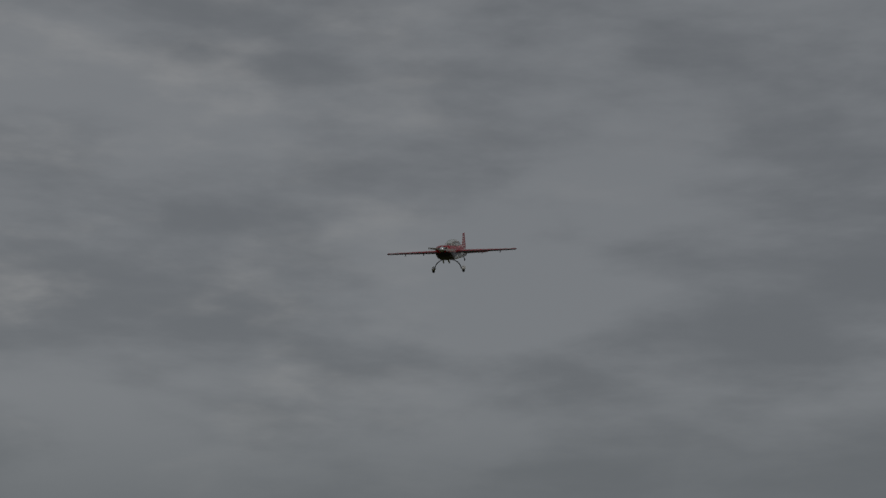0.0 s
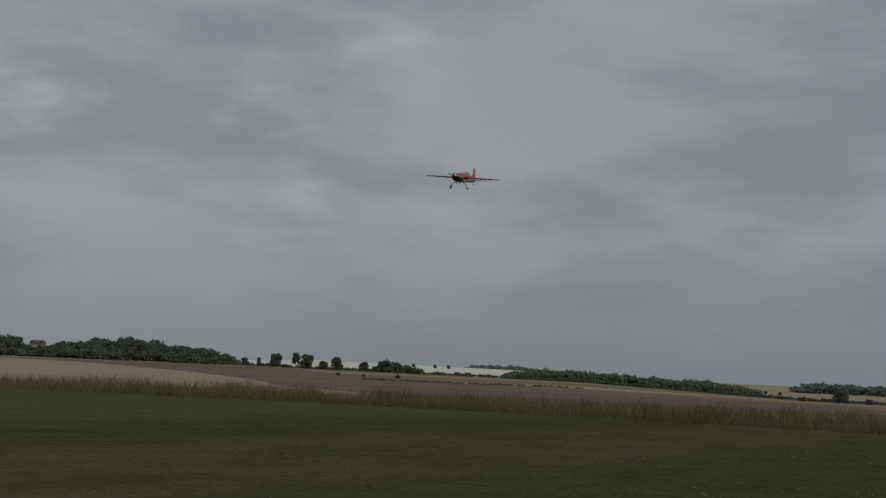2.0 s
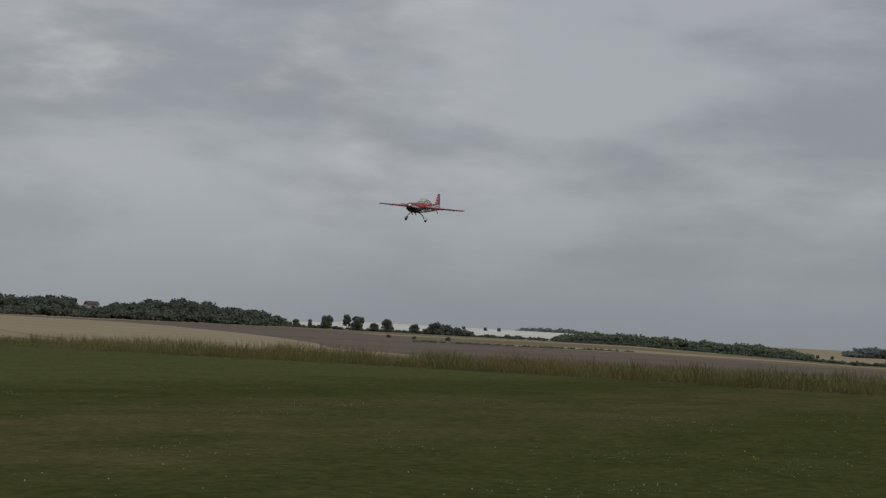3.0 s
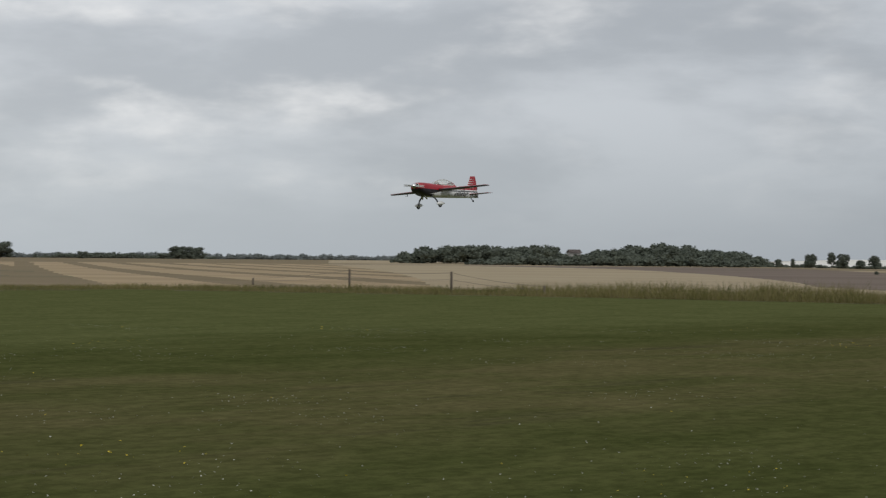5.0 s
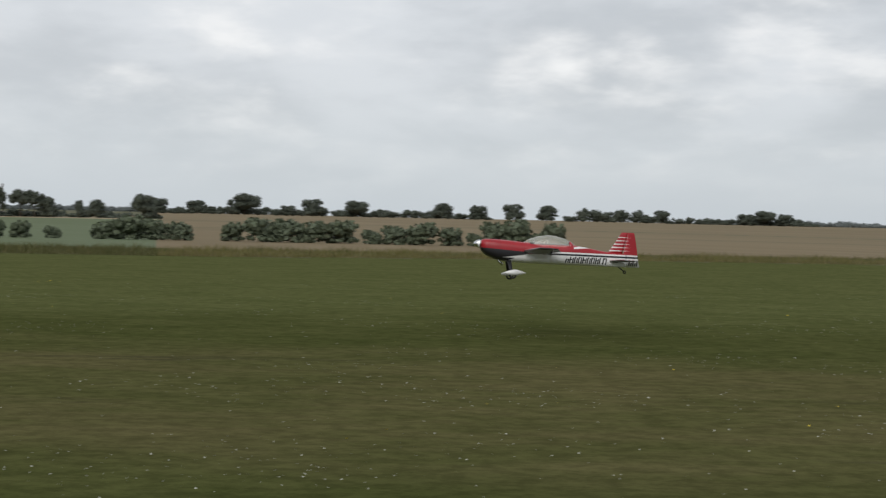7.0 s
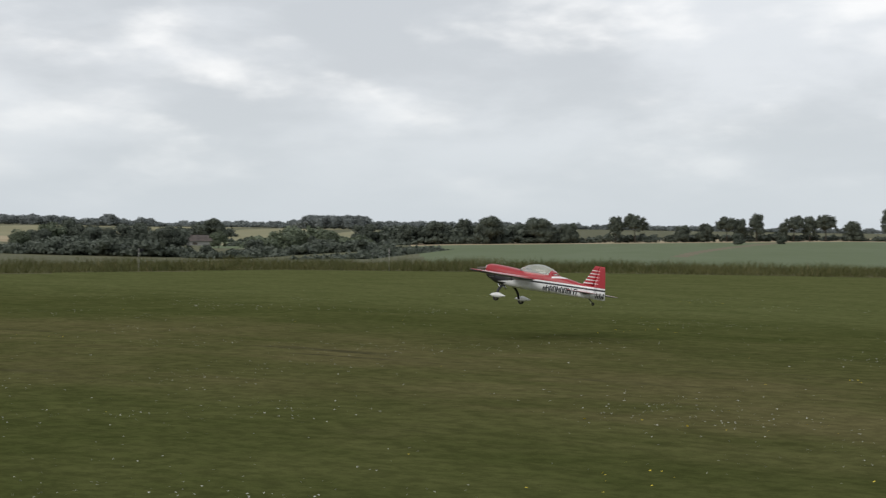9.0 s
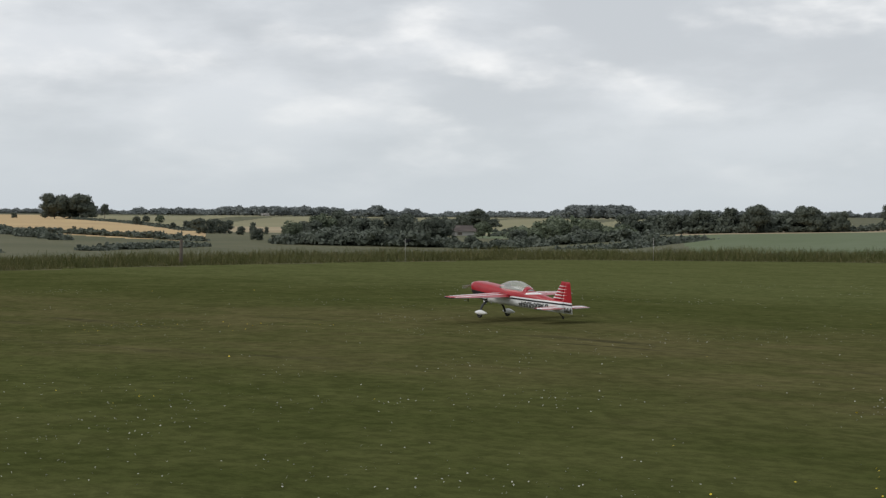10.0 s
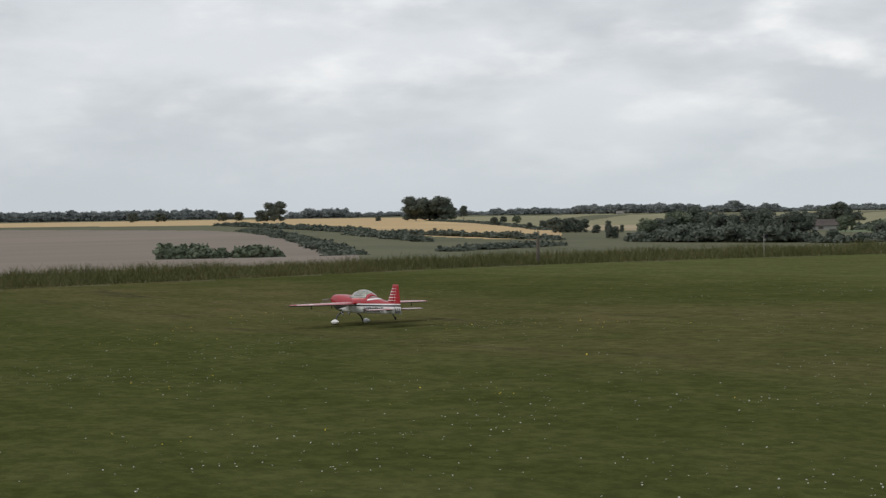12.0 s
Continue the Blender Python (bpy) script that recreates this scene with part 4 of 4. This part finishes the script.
# cooling inlets in the nose, a little proud: mouths' shade put into black; bright lip
for s in (-1, 1):
    bm = bmesh.new()
    bmesh.ops.create_uvsphere(bm, u_segments=14, v_segments=8, radius=1)
    for v in bm.verts:
        v.co = Vector((0.448 + v.co.x * 0.012, s * 0.068 + v.co.y * 0.030, 0.500 + v.co.z * 0.022))
    part("air_inlet", bm, M_decal, fuselage)
    bm = bmesh.new()
    rings = []
    for q in np.linspace(0, 2 * math.pi, 8, endpoint=False):
        rings.append([Vector((0.452 + 0.006 * math.sin(q), s * 0.068 + math.cos(t) * (0.034 + 0.005 * math.cos(q)), 0.500 + math.sin(t) * (0.026 + 0.005 * math.cos(q)))) for t in np.linspace(0, 2 * math.pi, 18, endpoint=False)])
    loft(bm, rings + rings[:1], False)
    part("inlet_lip", bm, M_white_gel, fuselage)
for s in (-1, 1):
    bm = bmesh.new()
    limb(bm, (0.20, s * 0.05, 0.27), (0.13, s * 0.06, 0.20), 0.016, 0.016, 10)
    part("exhaust_pipe", bm, M_chrome, fuselage)

# canopy: a thin bubble over a dark tub
CAN = ((-0.150, 0.000, 0.02), (-0.22, 0.045, 0.095), (-0.34, 0.094, 0.136), (-0.48, 0.121, 0.150), (-0.60, 0.117, 0.147), (-0.74, 0.080, 0.130), (-0.87, 0.010, 0.085))


def canopy_ring(x, grow=0.0, lower=0.0):
    xs_ = [c[0] for c in CAN][::-1]
    h = float(np.interp(x, xs_, [c[1] for c in CAN][::-1]))
    w = float(np.interp(x, xs_, [c[2] for c in CAN][::-1]))
    zt = station(x)[1] - 0.045
    return [Vector((x, math.cos(t) * (w + grow), zt + math.sin(t) ** 0.8 * (h + 0.045 + grow) - lower)) for t in np.linspace(0.001, math.pi - 0.001, 22)]


def smooth_can(k):
    return -0.150 - 0.72 * k


bm = bmesh.new()
rows_ = [[bm.verts.new(p) for p in canopy_ring(smooth_can(k))] for k in np.linspace(0, 1, 26)]
for a, b in zip(rows_, rows_[1:]):
    for j in range(len(a) - 1):
        bm.faces.new((a[j], a[j + 1], b[j + 1], b[j]))
bmesh.ops.recalc_face_normals(bm, faces=bm.faces)
canopy = part("canopy", bm, M_glass, plane, "smoked clear bubble canopy")
canopy.visible_shadow = False


def hoop(x0, x1, grow, name, mat, parent):
    bm = bmesh.new()
    rr = []
    for x, g in ((x0, 0.001), (x0, grow), (x1, grow), (x1, 0.001)):
        rr.append([bm.verts.new(p) for p in canopy_ring(x, g)])
    for a, b in zip(rr, rr[1:]):
        for j in range(len(a) - 1):
            bm.faces.new((a[j], a[j + 1], b[j + 1], b[j]))
    bmesh.ops.recalc_face_normals(bm, faces=bm.faces)
    return part(name, bm, mat, parent)


M_red = material("red_gelcoat", RED, rough=0.25, coat=0.5, vary=(0.36, 0.009, 0.02), scale=8)
hoop(-0.795, -0.855, 0.006, "canopy_frame", M_red, canopy)
bm = bmesh.new()
rings = []
for x in np.linspace(-0.24, -0.78, 10):
    zb, zt, w = station(x)
    rings.append([Vector((x, -w * 0.72, zt - 0.02)), Vector((x, w * 0.72, zt - 0.02)), Vector((x, w * 0.66, zt + 0.004)), Vector((x, -w * 0.66, zt + 0.004))])
loft(bm, rings)
part("cockpit_floor", bm, M_dark_in, canopy)
bm = bmesh.new()
bmesh.ops.create_cube(bm, size=1)
bmesh.ops.scale(bm, verts=bm.verts, vec=(0.03, 0.14, 0.06))
bmesh.ops.bevel(bm, geom=bm.edges[:], offset=0.01, segments=2, affect='EDGES')
bmesh.ops.translate(bm, verts=bm.verts, vec=(-0.30, 0, 0.545))
part("dashboard", bm, M_dark_in, canopy)


# flying surfaces
def foil(n=14):
    up = [(0.5 - 0.5 * math.cos(math.pi * i / n)) for i in range(n + 1)]

    def th(u):
        return 0.13 * 5 * (0.2969 * math.sqrt(u) - 0.126 * u - 0.3516 * u * u + 0.2843 * u ** 3 - 0.1036 * u ** 4)
    return [(u, th(u)) for u in up] + [(u, -th(u)) for u in up[-2:0:-1]]


def surface(name, sections, mat, parent, u0=0.0, u1=1.0, label=""):
    """A wing-like skin through sections (lead x, y, z, chord, thickness factor), between two shares of the chord."""
    bm = bmesh.new()
    rings = []
    for lx, y, z, chord, tf in sections:
        ring = []
        for u, t in foil():
            uu = min(max(u, u0), u1)
            tt = t * tf
            if u < u0 or u > u1:
                e = 0.13 * 5 * (0.2969 * math.sqrt(uu) - 0.126 * uu - 0.3516 * uu * uu + 0.2843 * uu ** 3 - 0.1036 * uu ** 4)
                tt = math.copysign(min(abs(t), e), t) * tf
            ring.append(Vector((lx - uu * chord, y, z + tt * chord)))
        rings.append(ring)
    loft(bm, rings)
    return part(name, bm, mat, parent, label)


for s in (1, -1):
    def wing_at(k, s=s):
        y = 0.14 + (1.30 - 0.14) * k
        return (-0.15 - 0.115 * k, s * y, 0.40, 0.53 - 0.275 * k, 1.05)
    secs = [wing_at(k) for k in np.linspace(0, 1, 9)]
    end = list(secs[-1])
    tip = (end[0] - 0.02, end[1] + s * 0.022, end[2], end[3] * 0.86, end[4] * 0.35)
    w = surface("wing", secs + [tip], M_wing, plane, 0.0, 0.74, "red wing with white bands and dark underside")
    surface("aileron", [wing_at(k) for k in np.linspace(0.10, 0.985, 7)], M_wing, w, 0.755, 1.0)
    for k in (0.40, 0.72):
        lx, y, z, ch, tf = wing_at(k)
        bm = bmesh.new()
        limb(bm, (lx - ch * 0.70, y, z - 0.02), (lx - ch * 0.72, y, z - 0.065), 0.010, 0.006, 6)
        part("control_horn", bm, M_carbon, w)
        bm = bmesh.new()
        limb(bm, (lx - ch * 0.45, y, z - 0.055), (lx - ch * 0.72, y, z - 0.058), 0.004, 0.004, 5)
        part("pushrod", bm, M_chrome, w)

    def stab_at(k, s=s):
        return (-1.365 - 0.085 * k, s * (0.03 + 0.47 * k), 0.315, 0.375 - 0.125 * k, 0.62)
    st = surface("tailplane", [stab_at(k) for k in np.linspace(0, 1, 5)], M_tail, plane, 0.0, 0.52, "red and white tailplane")
    surface("elevator", [stab_at(k) for k in np.linspace(0.06, 1, 5)], M_tail, st, 0.535, 1.0)


def upright(name, secs, mat, parent, u0, u1, label=""):
    ob = surface(name, secs, mat, parent, u0, u1, label)
    for v in ob.data.vertices:      # stand the skin upright: across becomes up
        x, y, z = v.co
        v.co = (x, z, y)
    ob.data.flip_normals()
    return ob


FIN = ((-1.33, 0.40, 0, 0.44, 0.5), (-1.385, 0.48, 0, 0.382, 0.5), (-1.465, 0.60, 0, 0.282, 0.48), (-1.525, 0.70, 0, 0.20, 0.45), (-1.54, 0.727, 0, 0.178, 0.25))
fin = upright("fin", FIN, M_fin, plane, 0.0, 0.50, "red fin with white pointed stripes")
RUD = ((-1.36, 0.238, 0, 0.445, 0.42), (-1.345, 0.36, 0, 0.438, 0.46)) + FIN[1:]
rudder = upright("rudder", RUD, M_fin, plane, 0.515, 1.0, "red and white rudder with black band")

# markings: plain slanted bars where the flank carries lettering
def flank_bar(x0, x1, z0, z1, slant, side, name="marking", parent=None, off=0.006, y_of=None):
    bm = bmesh.new()
    rows = []
    for k in np.linspace(0, 1, 6):
        z = z0 + (z1 - z0) * k
        row = []
        for x in (x0 - slant * k, x1 - slant * k):
            zb, zt, w = station(x)
            zc, h = (zb + zt) / 2, (zt - zb) / 2
            s_ = max(-1, min(1, (z - zc) / h))
            t = math.asin(math.copysign(abs(s_) ** (1 / (0.72 if s_ > 0 else 0.55)), s_))
            y = y_of if y_of else abs(math.cos(t)) ** 0.62 * w
            row.append(bm.verts.new((x, side * (y + off), z)))
        rows.append(row)
    for p, q in zip(rows, rows[1:]):
        bm.faces.new((p[0], p[1], q[1], q[0]))
    bmesh.ops.solidify(bm, geom=bm.faces[:], thickness=0.002)
    bmesh.ops.recalc_face_normals(bm, faces=bm.faces)
    return part(name, bm, M_decal, parent or fuselage, smooth=False)


for side in (1, -1):
    r = random.Random(3)
    x = -0.735
    for k in range(10):
        wd = (0.052, 0.060, 0.050, 0.056, 0.060, 0.052, 0.054, 0.050, 0.044, 0.060)[k]
        tall_ = 0.348 if k not in (0,) else 0.318
        flank_bar(x, x - 0.016, 0.262, tall_, 0.016, side)
        if k not in (8,):
            flank_bar(x - wd + 0.017, x - wd + 0.003, 0.258 if k % 2 else 0.266, tall_ - (0.012 if k % 3 else 0.0), 0.014, side)
        flank_bar(x - 0.015, x - wd + 0.018, tall_ - 0.016 - (0.03 if k % 3 == 1 else 0), tall_ - (0.03 if k % 3 == 1 else 0), 0.012, side)
        x -= wd + 0.006
    for k in range(5):
        flank_bar(-1.645 - k * 0.028, -1.662 - k * 0.028, 0.258, 0.300 if k in (1, 3) else 0.332, 0.008, side, "marking", rudder, 0.0, 0.030 - k * 0.0035)
    flank_bar(-1.42, -1.50, 0.292, 0.300, 0, side)

# nose: spinner and a two-bladed propeller that turns
propeller = new("propeller")
propeller.parent = plane
tagged(propeller, "two-bladed propeller with a bright spinner")
bm = bmesh.new()
rings = []
for k in np.linspace(0, 1, 10):
    rr = 0.058 * math.sqrt(max(0.0008, 1 - k ** 1.7))
    rings.append([Vector((0.0 + 0.095 * k, math.cos(t) * rr, math.sin(t) * rr)) for t in np.linspace(0, 2 * math.pi, 20, endpoint=False)])
loft(bm, rings)
part("spinner", bm, M_chrome, propeller)
for s in (1, -1):
    bm = bmesh.new()
    rings = []
    for k in np.linspace(0, 1, 10):
        rr = 0.045 + 0.245 * k
        ch = 0.040 * math.sin(math.pi * min(1, 0.25 + 0.62 * k)) * (1 if k < 0.95 else 0.6)
        tw = radians(48 - 34 * k)
        th = 0.007 * (1 - 0.6 * k)
        ring = []
        for q in np.linspace(0, 2 * math.pi, 10, endpoint=False):
            a, b = math.cos(q) * ch / 2 * 1.1, math.sin(q) * th
            ring.append(Vector((0.025 + a * math.sin(tw) + b * math.cos(tw), s * (a * math.cos(tw) - b * math.sin(tw)), s * rr)))
        rings.append(ring)
    loft(bm, rings)
    part("blade", bm, M_prop, propeller)

# undercarriage
def tube(bm, pts, w, h, n=10):
    rings = []
    for i, p in enumerate(pts):
        a = pts[max(0, i - 1)]
        b = pts[min(len(pts) - 1, i + 1)]
        q = (b - a).to_track_quat('Z', 'X').to_matrix()
        ww, hh = w[i], h[i]
        rings.append([p + Vector((math.cos(t) * ww, 0, 0)) + (q @ Vector((0, math.sin(t), 0)) * hh if abs((q @ Vector((0, 1, 0))).x) < 0.5 else q @ Vector((math.sin(t), 0, 0)) * hh) for t in np.linspace(0, 2 * math.pi, n, endpoint=False)])
    loft(bm, rings)


for s in (1, -1):
    pts = [Vector((0.055 - 0.035 * k, s * (0.085 + 0.18 * (1 - (1 - k) ** 2.0)), 0.262 - 0.192 * k ** 1.35)) for k in np.linspace(0, 1, 12)]
    bm = bmesh.new()
    tube(bm, pts, [0.036 - 0.017 * k for k in np.linspace(0, 1, 12)], [0.009] * 12)
    leg = part("landing_leg", bm, M_carbon, plane, "curved black carbon landing gear leg")
    bm = bmesh.new()
    rings = []
    for k in np.linspace(0, 1, 16):
        x = 0.125 - 0.31 * k
        f = (math.sin(math.pi * min(1, k * 1.5) / 2) ** 0.65) * (1 - max(0, (k - 0.42) / 0.58) ** 1.5)
        f = max(0.03, f)
        rings.append([Vector((x, s * 0.305 + math.cos(t) * 0.044 * f, 0.078 + 0.012 * k + math.sin(t) * (0.052 if math.sin(t) > 0 else 0.042) * f)) for t in np.linspace(0, 2 * math.pi, 16, endpoint=False)])
    loft(bm, rings)
    pant = part("wheel_spat", bm, M_white_gel, leg, "white teardrop wheel spat")
    bm = bmesh.new()
    prof = ((-0.018, 0.030), (-0.020, 0.044), (-0.012, 0.0535), (0.0, 0.0555), (0.012, 0.0535), (0.020, 0.044), (0.018, 0.030))
    rings = [[Vector((0.0 + math.cos(t) * rr, s * 0.305 + yy, 0.0555 + math.sin(t) * rr)) for yy, rr in prof] for t in np.linspace(0, 2 * math.pi, 25)]
    loft(bm, rings, False)
    part("wheel", bm, M_rubber, leg)
bm = bmesh.new()
limb(bm, (-1.50, 0, 0.245), (-1.60, 0, 0.172), 0.009, 0.007, 8)
tail_strut = part("tail_strut", bm, M_carbon, plane, "black tailwheel strut")
bm = bmesh.new()
rings = [[Vector((-1.60 + math.cos(t) * rr, yy, 0.167 + math.sin(t) * rr)) for yy, rr in ((-0.008, 0.012), (-0.009, 0.021), (0, 0.025), (0.009, 0.021), (0.008, 0.012))] for t in np.linspace(0, 2 * math.pi, 17)]
loft(bm, rings, False)
part("tail_wheel", bm, M_rubber, tail_strut)


# ---- what moves ----
FLIGHT = [  # seconds, place, bank, pitch, heading
    (0.0, 0.75, 30.32, 7.13, 0.4, 13.9, -104.2),
    (0.5, 2.14, 39.79, 9.97, -0.4, 12.0, -105.0),
    (1.0, 4.07, 49.69, 9.18, 2.5, 9.9, -108.9),
    (1.5, 2.54, 57.46, 8.33, -2.4, 6.2, -110.1),
    (2.0, 1.12, 53.06, 7.90, -3.5, 7.4, -109.4),
    (2.5, -0.12, 48.05, 6.72, -9.0, 10.0, -109.9),
    (2.7, -0.70, 46.51, 5.84, -5.9, 9.5, -110.2),
    (4.5, -8.44, 36.30, 3.19, -3.7, 2.0, -115.2),
    (5.0, -11.03, 31.93, 2.80, 3.5, 1.8, -109.6),
    (5.5, -12.78, 26.21, 2.29, 5.2, 3.1, -113.5),
    (6.0, -15.18, 21.22, 1.55, -0.9, 2.0, -118.6),
    (6.5, -17.19, 16.17, 1.09, 1.9, -0.1, -118.3),
    (6.7, -17.94, 14.10, 0.89, 3.0, -0.5, -116.8),
    (8.3, -22.80, 1.95, 0.68, 1.9, -5.5, -117.4),
    (8.5, -23.67, 0.66, 0.65, 3.8, -5.1, -116.6),
    (9.0, -23.74, -2.48, 0.52, 6.9, -4.6, -124.0),
    (9.5, -24.61, -4.99, 0.05, 6.3, -3.8, -123.3),
    (10.0, -24.31, -7.06, 0.01, -0.2, -3.4, -121.7),
    (10.5, -24.37, -8.99, -0.07, -2.2, -3.2, -121.8),
    (11.0, -24.08, -11.02, -0.13, 0.0, -2.3, -120.2),
    (11.5, -23.82, -12.97, -0.15, -1.4, -1.8, -119.6),
    (12.0, -22.32, -15.40, -0.24, 0.6, 1.6, -117.3),
]


def motions():
    walk(plane, [(t, pose(x, y, z, bank, pitch, heading)) for t, x, y, z, bank, pitch, heading in FLIGHT])
    turn = 84.0      # degrees between two rows, thirty rows a second
    walk(propeller, [(k / 30, pose(0.455, 0, 0.483, 83 + turn * k)) for k in range(361)])


motions()
